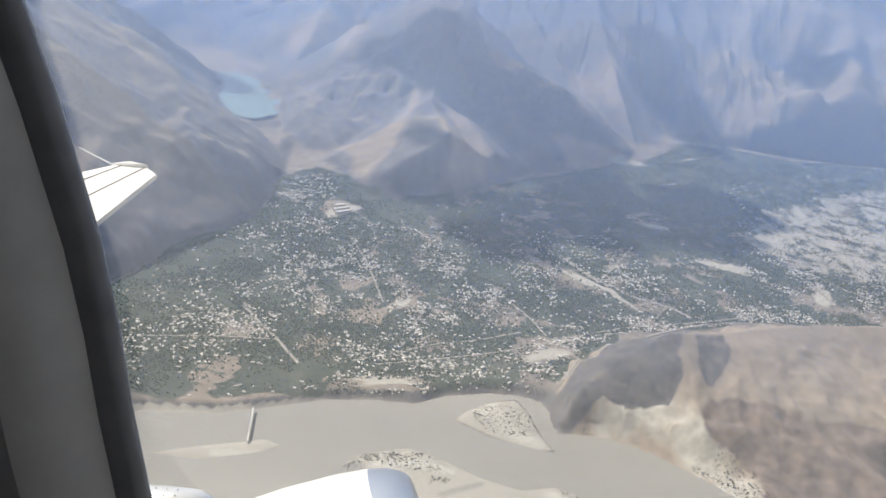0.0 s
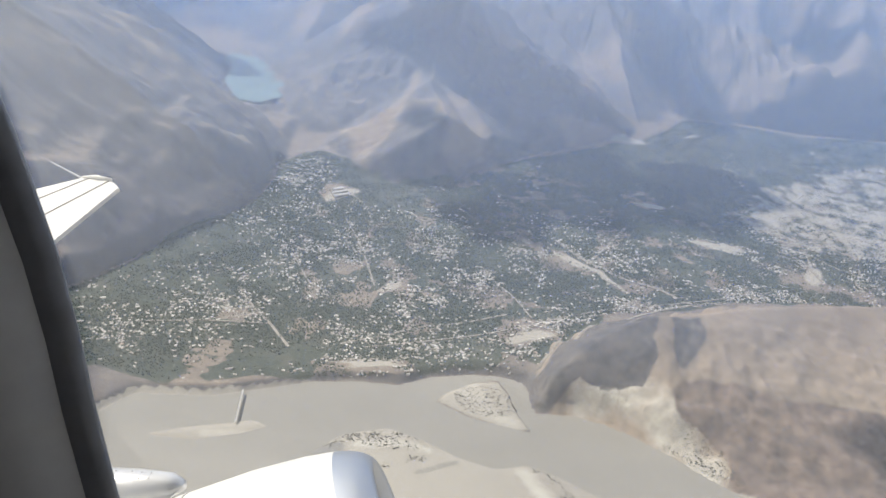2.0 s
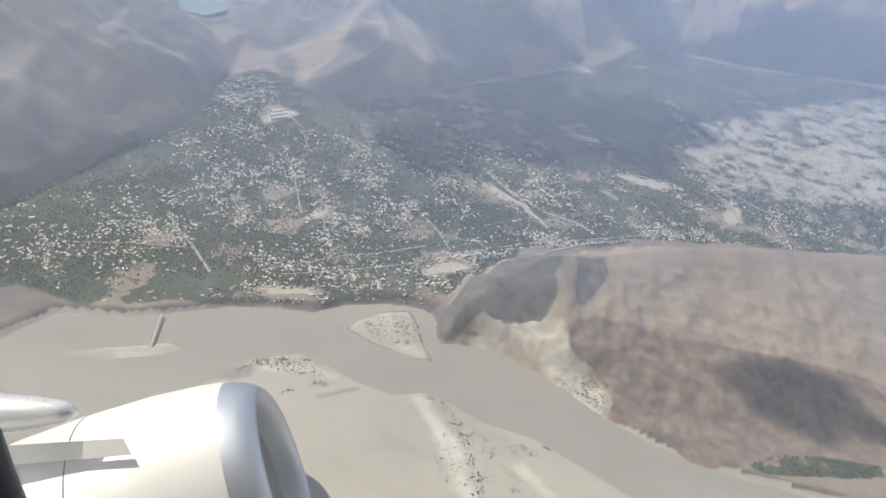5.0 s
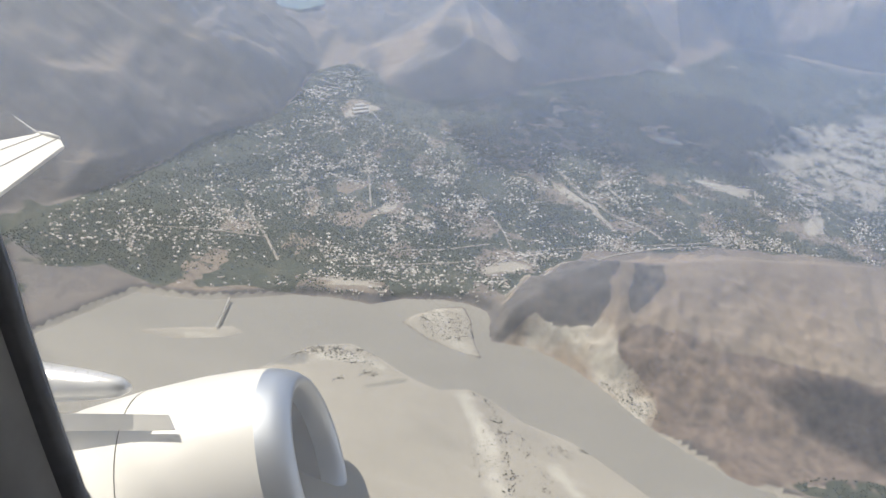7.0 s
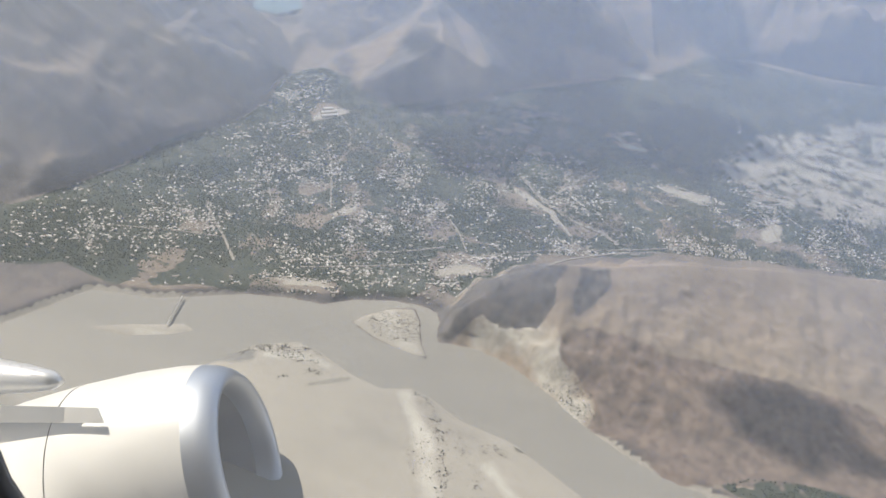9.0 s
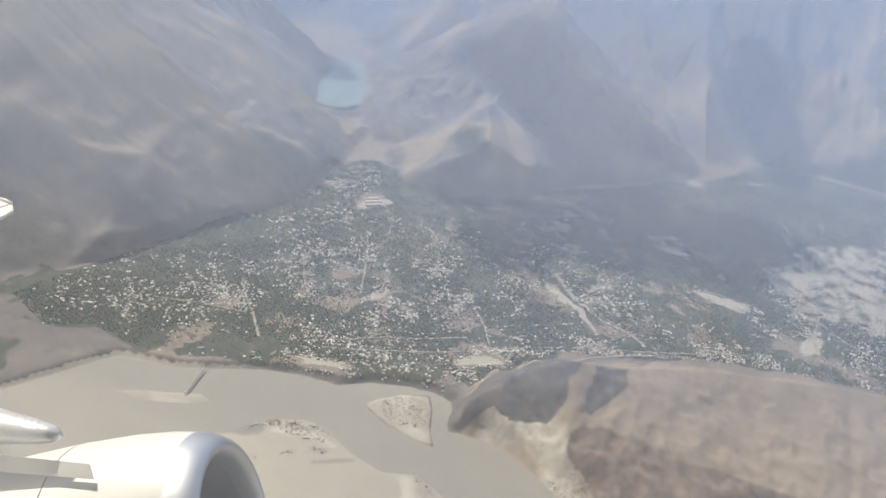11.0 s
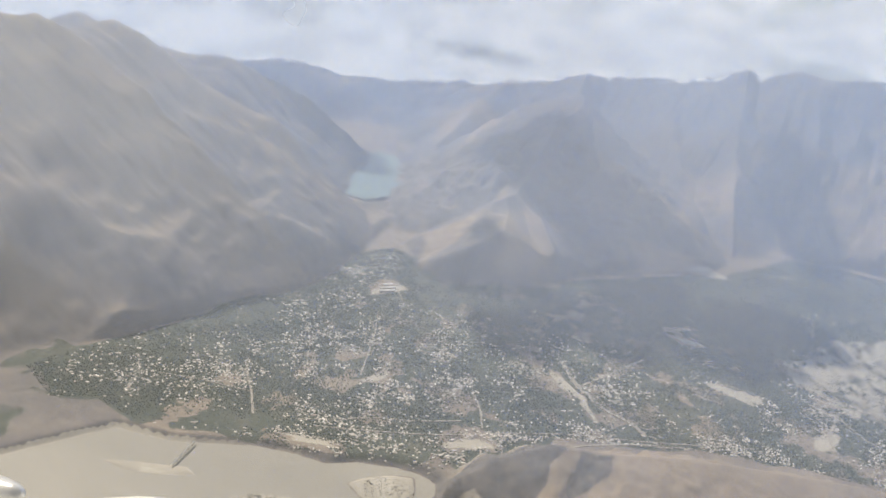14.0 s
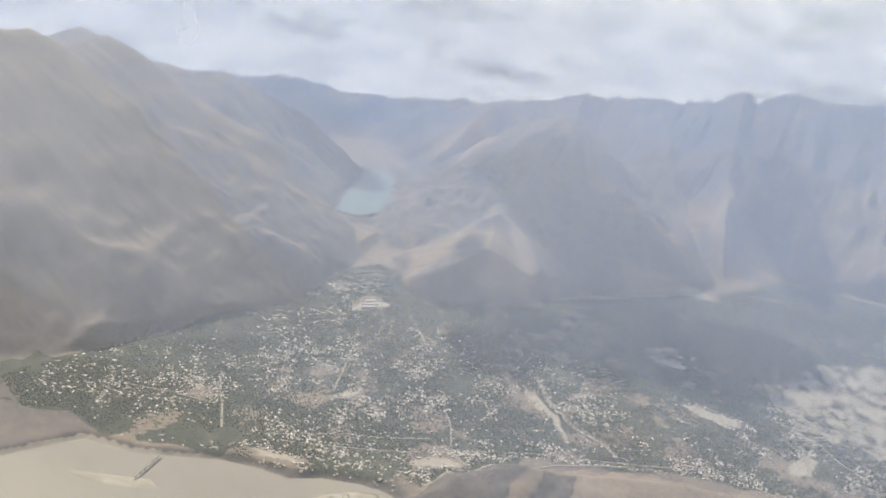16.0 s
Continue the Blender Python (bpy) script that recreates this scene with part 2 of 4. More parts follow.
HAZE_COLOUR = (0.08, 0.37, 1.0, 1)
# pane milkiness from low to high: slight haze plus imitated glare
PANE_SPAN, PANE_HAZE_GLARE = (200.0, 350.0), (0.08, 0.235)
M_GROUND = ground_material()
M_RIVER = water_material("silty_river", (0.245, 0.236, 0.215), (0.28, 0.27, 0.245), 0.6)
M_LAKE = water_material("turquoise_lake", (0.15, 0.225, 0.235), (0.18, 0.25, 0.255), 0.4)
M_PANE = pane_material()
M_TRIM = mottled("grey_cabin_plastic", (0.30, 0.295, 0.29), (0.36, 0.355, 0.35), 0.02, 0.6)
M_SEAL = mottled("dark_rubber_seal", (0.12, 0.125, 0.14), (0.18, 0.185, 0.20), 0.03, 0.7)
M_WHITE = mottled("white_aircraft_paint", (0.74, 0.73, 0.70), (0.82, 0.81, 0.78), 0.03, 0.28)
M_GREY = mottled("grey_aircraft_paint", (0.50, 0.51, 0.52), (0.58, 0.58, 0.58), 0.03, 0.35)
M_CABIN = mottled("cabin_lining", (0.42, 0.41, 0.40), (0.50, 0.49, 0.48), 0.02, 0.8)
M_FAIRING = mottled("silver_fairing_paint", (0.60, 0.61, 0.62), (0.70, 0.70, 0.70), 0.02, 0.3, 0.35)
M_METAL = mottled("polished_lip_metal", (0.52, 0.55, 0.60), (0.62, 0.65, 0.69), 0.02, 0.5, 1.0)
M_DUCT = mottled("dark_inlet_lining", (0.28, 0.285, 0.30), (0.36, 0.365, 0.38), 0.05, 0.5)
M_LINE = mottled("panel_gap_dark", (0.16, 0.15, 0.14), (0.22, 0.21, 0.20), 0.05, 0.7)
M_CLOUD = mottled("cloud_white", (0.80, 0.80, 0.80), (0.88, 0.88, 0.88), 0.004, 1.0)


# ---------------------------------------------------------------- mesh helpers
def mesh_object(name, verts, faces, mat, smooth=False):
    me = bpy.data.meshes.new(name)
    me.from_pydata(verts, [], faces)
    me.update()
    if mat:
        me.materials.append(mat)
    if smooth:
        me.shade_smooth()
    return new(name, me)


def part(name, bm, mat, parent, label="", smooth=False):
    me = bpy.data.meshes.new(name)
    bmesh.ops.recalc_face_normals(bm, faces=bm.faces)
    bm.transform(Matrix.Scale(U, 4))
    bm.to_mesh(me)
    bm.free()
    if mat:
        me.materials.append(mat)
    if smooth:
        me.shade_smooth()
    ob = new(name, me)
    ob.parent = parent
    if label:
        ob["label"] = label
    return ob


# ---------------------------------------------------------------- terrain
def hash2(ix, iy, seed):
    v = np.sin(ix * 127.1 + iy * 311.7 + seed * 74.7) * 43758.5453
    return v - np.floor(v)


def vnoise(x, y, seed):
    ix, iy = np.floor(x), np.floor(y)
    fx, fy = x - ix, y - iy
    fx, fy = fx * fx * fx * (fx * (fx * 6 - 15) + 10), fy * fy * fy * (fy * (fy * 6 - 15) + 10)
    a, b = hash2(ix, iy, seed), hash2(ix + 1, iy, seed)
    c, d = hash2(ix, iy + 1, seed), hash2(ix + 1, iy + 1, seed)
    return (a * (1 - fx) + b * fx) * (1 - fy) + (c * (1 - fx) + d * fx) * fy


def fbm(x, y, size, seed, octaves=5, ridged=False):
    tot, amp, norm = 0.0, 1.0, 0.0
    x, y = x / size, y / size
    for i in range(octaves):
        n = vnoise(x, y, seed + i)
        if ridged:
            n = 1 - np.abs(2 * n - 1)
        tot, norm = tot + amp * n, norm + amp
        x, y, amp = x * 2.03 + 17.3, y * 2.03 - 9.1, amp * 0.5
    return tot / norm


# crest lines of the mountains: points x, y, z
CREST_WEST = [(-1900, 500, 420), (-1600, 900, 455), (-1441, 1231, 473), (-1416, 1299, 478), (-1386, 1392, 434), (-1373, 1429, 466), (-1357, 1465, 475), (-1323, 1507, 428), (-1294, 1574, 393), (-1254, 1568, 322), (-1171, 1538, 240), (-1102, 1536, 212), (-994, 1562, 191), (-904, 1633, 143), (-826, 1705, 87)]
CREST_LAKE = [(-2300, 1900, 330), (-1591, 1977, 331), (-1437, 1983, 344), (-1365, 2035, 302), (-1285, 2082, 235), (-1209, 2170, 165), (-1158, 2231, 128), (-1077, 2305, 80)]
CREST_FAR = [(-2900, 2300, 240), (-2136, 2550, 211), (-2090, 2648, 212), (-2020, 2759, 197), (-1911, 2902, 220), (-1823, 3012, 195), (-1751, 3106, 174), (-1590, 3207, 177), (-1397, 3272, 202), (-1290, 3282, 210), (-1241, 3287, 237), (-1149, 3304, 220), (-1040, 3313, 268)]
CREST_NORTH = [(-1040, 3313, 268), (-951, 3093, 300), (-794, 3113, 332), (-656, 3123, 386), (-560, 3109, 384), (-463, 3097, 415), (-335, 3086, 426), (-207, 3069, 423), (-170, 3019, 473), (-69, 3017, 519), (-26, 3021, 508), (76, 3013, 544), (151, 3017, 532), (362, 3023, 561), (750, 3080, 600), (1400, 3250, 680), (2600, 3300, 760)]
CREST_PYRAMID = [(-829, 2049, 67), (-769, 2101, 93), (-711, 2162, 127), (-636, 2230, 215), (-589, 2271, 264), (-544, 2312, 330), (-507, 2346, 395), (-474, 2362, 426), (-365, 2321, 352), (-263, 2247, 261), (-184, 2189, 201), (-107, 2157, 179), (-25, 2123, 155)]
RIDGES = [
    (CREST_WEST, 0.66),
    ([(-1357, 1465, 470), (-1750, 1750, 400), (-2100, 2000, 380)], 0.6),
    (CREST_LAKE, 0.58),
    (CREST_FAR, 0.62),
    (CREST_PYRAMID, 0.80),
    ([(-474, 2362, 420), (-440, 2080, 250), (-425, 1900, 190), (-414, 1640, 215), (-405, 1600, 190)], 0.72),
    ([(-425, 1900, 190), (-330, 1850, 165), (-230, 1760, 95)], 0.65),
    ([(-944, 2214, 78), (-918, 2265, 124), (-888, 2298, 145), (-876, 2440, 187), (-894, 2671, 259), (-951, 3093, 300)], 0.6),
    ([(-474, 2362, 400), (-560, 2700, 300), (-656, 3123, 386)], 0.6),
    (CREST_NORTH, 0.80),
    ([(-69, 3017, 519), (-29, 2764, 380), (14, 2549, 275), (58, 2370, 181), (99, 2226, 94)], 0.72),
    ([(-335, 3086, 426), (-230, 2760, 330), (-120, 2480, 230)], 0.7),
    ([(151, 3017, 532), (215, 2741, 367), (252, 2511, 206), (296, 2400, 140)], 0.8),
    ([(750, 3080, 600), (800, 2900, 380), (820, 2700, 220)], 0.5),
    ([(1400, 3250, 680), (1350, 2900, 380), (1250, 2650, 200)], 0.4),
]
HILL = [(-112, 858, 6, 0.9), (-85, 905, 42, 0.62), (-34, 950, 80, 0.5), (22, 985, 106, 0.42), (90, 1030, 98, 0.34), (214, 1110, 95, 0.24), (400, 1215, 82, 0.19), (560, 1300, 66, 0.17), (900, 1460, 40, 0.16), (1400, 1650, 20, 0.12)]


VALE = [(-585, 1600, 40, 50), (-690, 1720, 56, 34), (-790, 1840, 72, 30), (-850, 1930, 84, 40), (-900, 2060, 80, 60), (-980, 2200, 80, 50), (-1060, 2330, 84, 40), (-1200, 2560, 92, 40), (-1450, 2900, 110, 40)]


def crest(x, y, pts, cols=1):
    """Nearest distance to a polyline, the values carried along it there, and the side."""
    best, val, side = np.full(x.shape, 1e9), [np.zeros(x.shape) for _ in range(cols)], np.zeros(x.shape)
    for p, q in zip(pts[:-1], pts[1:]):
        dx, dy = q[0] - p[0], q[1] - p[1]
        u = np.clip(((x - p[0]) * dx + (y - p[1]) * dy) / (dx * dx + dy * dy), 0, 1)
        d = np.hypot(x - p[0] - u * dx, y - p[1] - u * dy)
        near = d < best
        best = np.where(near, d, best)
        for i in range(cols):
            val[i] = np.where(near, p[2 + i] + u * (q[2 + i] - p[2 + i]), val[i])
        side = np.where(near, np.sign(dx * (y - p[1]) - dy * (x - p[0])), side)
    return best, val, side


def envelope(x, y, pts, fall):
    """The highest of the slopes that fall from each stretch of a crest line, and the distance to that stretch."""
    best, far = np.full(x.shape, -1e9), np.zeros(x.shape)
    for p, q in zip(pts[:-1], pts[1:]):
        dx, dy = q[0] - p[0], q[1] - p[1]
        u = np.clip(((x - p[0]) * dx + (y - p[1]) * dy) / (dx * dx + dy * dy), 0, 1)
        d = np.hypot(x - p[0] - u * dx, y - p[1] - u * dy)
        z = p[2] + u * (q[2] - p[2]) - fall * d
        far = np.where(z > best, d, far)
        best = np.maximum(best, z)
    return best, far


def inside(x, y, poly):
    r = np.zeros(np.shape(x), bool)
    for (x1, y1), (x2, y2) in zip(poly, poly[1:] + poly[:1]):
        if y1 != y2:
            r ^= ((y1 > y) != (y2 > y)) & (x < (x2 - x1) * (y - y1) / (y2 - y1) + x1)
    return r


RIVER_BED = [(-1500, 160), (-1150, 300), (-800, 420), (-644, 592), (-607, 680), (-577, 749), (-550, 755), (-493, 771), (-437, 807), (-386, 842), (-330, 861), (-278, 871), (-246, 902), (-194, 928), (-153, 937), (-127, 932), (-118, 914), (-114, 882), (-104, 864), (-50, 874), (-17, 868), (16, 854), (65, 824), (96, 799), (130, 777), (169, 756), (229, 733), (301, 724), (404, 719), (700, 640), (1500, 500), (1500, 100), (-1500, 100)]
SANDBANK = [(-1500, 40), (-700, 200), (-459, 492), (-415, 586), (-387, 641), (-348, 702), (-322, 747), (-277, 774), (-239, 765), (-191, 744), (-144, 735), (-109, 753), (-72, 742), (-32, 722), (32, 713), (75, 691), (136, 658), (300, 590), (700, 430), (1500, 250), (1500, 0), (-1500, 0)]
ISLAND = [(-229, 854), (-220, 875), (-189, 910), (-159, 925), (-144, 903), (-136, 879), (-125, 850), (-109, 825), (-144, 828), (-185, 833)]
BAR = [(-530, 684), (-493, 708), (-455, 728), (-431, 742), (-414, 737), (-436, 716), (-484, 690)]
BANK_GARDENS = [(290, 746), (330, 774), (390, 792), (470, 800), (470, 780), (420, 762), (360, 748), (310, 738)]
TOWN = [(-810, 779), (-806, 837), (-784, 912), (-760, 1026), (-726, 1143), (-676, 1260), (-655, 1350), (-652, 1400), (-657, 1475), (-680, 1570), (-640, 1650), (-560, 1640), (-514, 1595), (-450, 1580), (-382, 1590), (-300, 1680), (-215, 1780), (-75, 1930), (87, 2080), (230, 2330), (400, 2400), (564, 2430), (744, 2500), (1100, 2560), (1600, 2400), (1600, 1700), (900, 1560), (491, 1392), (336, 1344), (199, 1277), (71, 1191), (-15, 1145), (-59, 1075), (-98, 978), (-122, 938), (-212, 925), (-287, 885), (-387, 852), (-522, 786), (-564, 775), (-658, 783), (-708, 742)]
PLAIN = [(-900, 600), (-820, 730), (-780, 850), (-725, 1019), (-690, 1135), (-640, 1250), (-615, 1343), (-620, 1394), (-640, 1475), (-650, 1560), (-600, 1620), (-514, 1580), (-450, 1565), (-382, 1575), (-300, 1665), (-215, 1765), (-75, 1915), (87, 2060), (230, 2310), (400, 2400), (564, 2450), (744, 2560), (1100, 2640), (1800, 2640), (1800, 1800), (600, 1300), (0, 1100), (-300, 800), (-600, 600)]
DRY = [(310, 1699), (399, 1939), (531, 2142), (719, 2300), (950, 2400), (1600, 2500), (1600, 1900), (918, 1760), (615, 1658), (416, 1609), (349, 1615)]
LAKE = [(-1042, 2270), (-985, 2290), (-925, 2170), (-860, 2050), (-785, 1920), (-795, 1870), (-850, 1805), (-890, 1810), (-950, 1960), (-1010, 2110)]
LAKE_Z = 88.0


SCREES = [(620, 2800, 260, 200), (420, 2650, 90, 160), (900, 2700, 240, 110), (-900, 2560, 60, 140), (-720, 2330, 40, 100)]
CRAGS = [(-474, 2330, 150, 130), (-350, 2250, 140, 120), (-570, 2250, 110, 120), (-700, 2130, 70, 80), (-230, 2170, 110, 90), (-330, 2050, 160, 140), (-480, 2080, 120, 130), (-405, 1650, 52, 90), (-180, 2050, 110, 80), (60, 2560, 90, 230), (-1380, 2060, 150, 110), (-60, 2120, 60, 40)]
FAN_SCREE = [(-640, 1840), (-551, 1753), (-500, 1790), (-481, 1990), (-457, 1940), (-460, 1773), (-475, 1682), (-496, 1617), (-500, 1570), (-540, 1643), (-573, 1718)]
LOOP_SCREE = [(-403, 1797), (-373, 1873), (-320, 1831), (-265, 1778), (-272, 1740), (-320, 1665), (-350, 1632), (-345, 1666), (-377, 1703)]
GULLY_SCREE = [(-50, 2116), (-83, 2329), (-132, 2549), (-56, 2474), (1, 2539), (54, 2687), (83, 2670), (45, 2436), (76, 2274), (42, 2355), (-1, 2377)]
FOOT_SCREE = [(-137, 1972), (-86, 2010), (-11, 2044), (84, 2106), (110, 2080), (-8, 1950), (-77, 1955)]
SLOPE_EAST = [(236, 2580), (302, 2640), (413, 2788), (641, 2860), (900, 2860), (1300, 2860), (1300, 2560), (886, 2552), (643, 2454), (400, 2430), (224, 2295), (254, 2455)]
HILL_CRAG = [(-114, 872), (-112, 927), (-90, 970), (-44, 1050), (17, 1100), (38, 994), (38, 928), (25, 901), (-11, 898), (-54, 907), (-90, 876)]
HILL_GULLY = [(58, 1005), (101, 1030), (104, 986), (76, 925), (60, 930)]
HILL_PALE = [(-86, 880), (-53, 906), (-10, 897), (30, 897), (64, 863), (94, 844), (132, 806), (128, 785), (69, 820), (-16, 862), (-88, 868)]
HILL_BROWN = [(66, 905), (132, 922), (194, 920), (260, 938), (420, 960), (560, 960), (560, 820), (400, 780), (290, 745), (242, 735), (193, 760), (135, 785), (94, 842), (58, 870)]
DUNES = [([(-112, 738), (-80, 700), (-54, 653), (-36, 600), (-20, 540)], 13, 1.0), ([(20, 660), (60, 625), (110, 590)], 10, 0.9), ([(-300, 738), (-265, 752), (-225, 750)], 9, 0.8), ([(-470, 700), (-430, 712)], 9, 0.6), ([(-190, 890), (-165, 850), (-130, 825)], 18, 0.5), ([(-45, 888), (0, 900), (45, 872), (85, 828), (108, 795)], 20, 0.85)]
WET = [([(-452, 575), (-432, 612), (-386, 662), (-366, 694), (-325, 722)], 9, 0.8), ([(-415, 716), (-396, 728)], 7, 0.9), ([(-480, 640), (-450, 660)], 12, 0.5), ([(-230, 705), (-190, 735)], 5, 0.6)]
BANDS = [([(-140, 2200), (-36, 2212)], 9), ([(-1000, 1560), (-910, 1630), (-832, 1700)], 14), ([(250, 2400), (240, 2560)], 18)]
SNOW = [(-215, 3060, 30), (-180, 3035, 24), (-150, 3020, 26), (-20, 3010, 16), (-440, 3090, 12), (-1890, 2900, 20), (-1815, 3000, 12), (-560, 3100, 10), (-620, 3115, 8)]


def soft(x, y, poly, w=25):
    """1 inside a polygon, 0 outside, with an edge of width w."""
    d = np.full(np.shape(x), 1e9)
    for p, q in zip(poly, poly[1:] + poly[:1]):
        dx, dy = q[0] - p[0], q[1] - p[1]
        u = np.clip(((x - p[0]) * dx + (y - p[1]) * dy) / (dx * dx + dy * dy + 1e-9), 0, 1)
        d = np.minimum(d, np.hypot(x - p[0] - u * dx, y - p[1] - u * dy))
    return np.clip(0.5 + np.where(inside(x, y, poly), d, -d) / w, 0, 1)


def base_height(x, y):
    up = np.clip((y - 900) / 500, 0, 1)
    return 1.6 + 0.04 * np.clip(y - 860, 0, 1500) + 0.06 * np.clip(y - 1750, 0, 600) - 0.05 * np.clip(x, 0, 600) * up - 0.12 * np.maximum(0, y - 2700) - 0.10 * np.clip(-x - 1000, 0, 1500) * up


def height(x, y):
    b = base_height(x, y) + 7.5 * (1 - soft(x, y, RIVER_BED, 46)) * np.clip((y - 500) / 100, 0, 1) + 3 * (fbm(x, y, 120, 3) - 0.5) * np.clip((y - 950) / 200, 0, 1)
    h = b.copy()
    wob = (fbm(x, y, 420, 11, 6) - 0.5)
    gul = fbm(x + 60 * wob, y, 300, 21, 6, True)
    fine = fbm(x, y, 60, 31, 5, True)
    plain = np.clip((soft(x + 20 * wob, y + 30 * wob, PLAIN, 220) - 0.30) / 0.70, 0, 1)
    for n_ridge, (pts, fall) in enumerate(RIDGES):
        rough = 0.34 if n_ridge < 2 else 0.45 if n_ridge in (4, 5, 6) else 0.8
        rise, d = envelope(x, y, pts, fall * (1 + 0.5 * wob))
        ramp = np.clip(d / 160, 0, 1) * np.clip((rise - b) / 120, 0, 1)
        rise = rise + rough * (ramp * ((gul - 0.55) * 150 + (fine - 0.5) * 20) + np.clip((rise - b) / 200, 0, 1) * (fine - 0.5) * 34)
        rise = rise - (230 if n_ridge == 0 else 420) * plain
        k = 9.0
        t = np.clip(0.5 + 0.5 * (rise - h) / k, 0, 1)
        h = h * (1 - t) + rise * t + k * t * (1 - t)
    d, (z, wide), _ = crest(x, y, VALE, 2)
    cut = z + 0.62 * np.maximum(0, d - wide) + (14 * (fine - 0.5) + 26 * (gul - 0.5)) * np.clip((2250 - y) / 60, 0.25, 1) + 0.10 * d * (gul - 0.5)
    h = np.where(h > cut, np.minimum(h, cut + 0.25 * np.maximum(0, h - cut) * np.clip((d - wide) / 300, 0, 1)), h)
    d, (z, fall), side = crest(x, y, HILL, 2)
    fall = np.where(side > 0, 0.75, fall)
    rise = z - fall * d * (1 + 0.35 * wob) + np.clip(d / 50, 0, 1) * ((fbm(x, y, 90, 41, 5, True) - 0.55) * 27 + (fine - 0.5) * 14 + (fbm(x, y, 24, 43, 4, True) - 0.5) * 11) * np.clip((z - fall * d + 12) / 25, 0, 1) * np.clip(0.25 + 1.3 * fall, 0, 1)
    t = np.clip(0.5 + 0.5 * (rise - h) / 5.0, 0, 1)
    h = h * (1 - t) + rise * t + 5.0 * t * (1 - t)
    bed = soft(x + 5 * wob, y + 5 * wob, RIVER_BED, 44) * (1 - soft(x, y, SANDBANK, 20)) * (1 - soft(x, y, ISLAND, 12)) * (1 - soft(x, y, BAR, 12))
    h = np.where(bed > 0, np.minimum(h, 1.2 - 3.2 * bed + 45 * np.clip(0.35 - bed, 0, 1)), h)
    sb = np.maximum(np.maximum(soft(x, y, SANDBANK, 20), soft(x, y, ISLAND, 12)), 0.8 * soft(x, y, BAR, 12))
    h = np.where(sb > 0, 1.2 * sb + 1.5 * fbm(x, y, 70, 51) * sb + (1 - sb) * np.minimum(h, 0), h)
    lk = soft(x, y, LAKE, 40)
    h = h * (1 - lk) + np.minimum(h, LAKE_Z - 4) * lk
    ring = soft(x, y, [(p[0] * 1.0, p[1]) for p in LAKE], 160)
    return np.where((ring > 0.0) & (lk < 0.3), np.maximum(h, LAKE_Z + 2 - 84 * np.clip(0.5 - ring, 0, 1)), h)


def spaced(lo, a, b, hi, near, far):
    mid = np.arange(a, b, near)
    left = a - np.cumsum(np.minimum(near * 1.06 ** np.arange(1, 400), far))
    right = mid[-1] + np.cumsum(np.minimum(near * 1.06 ** np.arange(1, 400), far))
    return np.concatenate([left[left > lo][::-1], mid, right[right < hi]])


FIELDS = [((-331, 1125), 24, 8, 0.9), ((-517, 1453), 34, 16, 0.9), ((225, 1540), 60, 15, 0.1), ((100, 1690), 24, 12, 0.2), ((-318, 893), 34, 8, 0.5), ((-110, 1050), 26, 11, 0.7), ((60, 2070), 60, 18, 0.4), ((230, 2200), 40, 6, 0.5), ((-32, 1310), 80, 7, -0.72), ((400, 1480), 40, 16, 1.2), ((-130, 1030), 22, 10, 1.0), ((-330, 888), 40, 7, 0.1)]


def in_field(x, y, grow=1.0):
    r = np.zeros(np.shape(x))
    for (cx, cy), a, b, ang in FIELDS:
        c, s = math.cos(ang), math.sin(ang)
        u, v = (x - cx) * c + (y - cy) * s, -(x - cx) * s + (y - cy) * c
        r = np.maximum(r, np.clip(1.6 - np.hypot(u / (a * grow), v / (b * grow)) * 1.0, 0, 1))
    return r


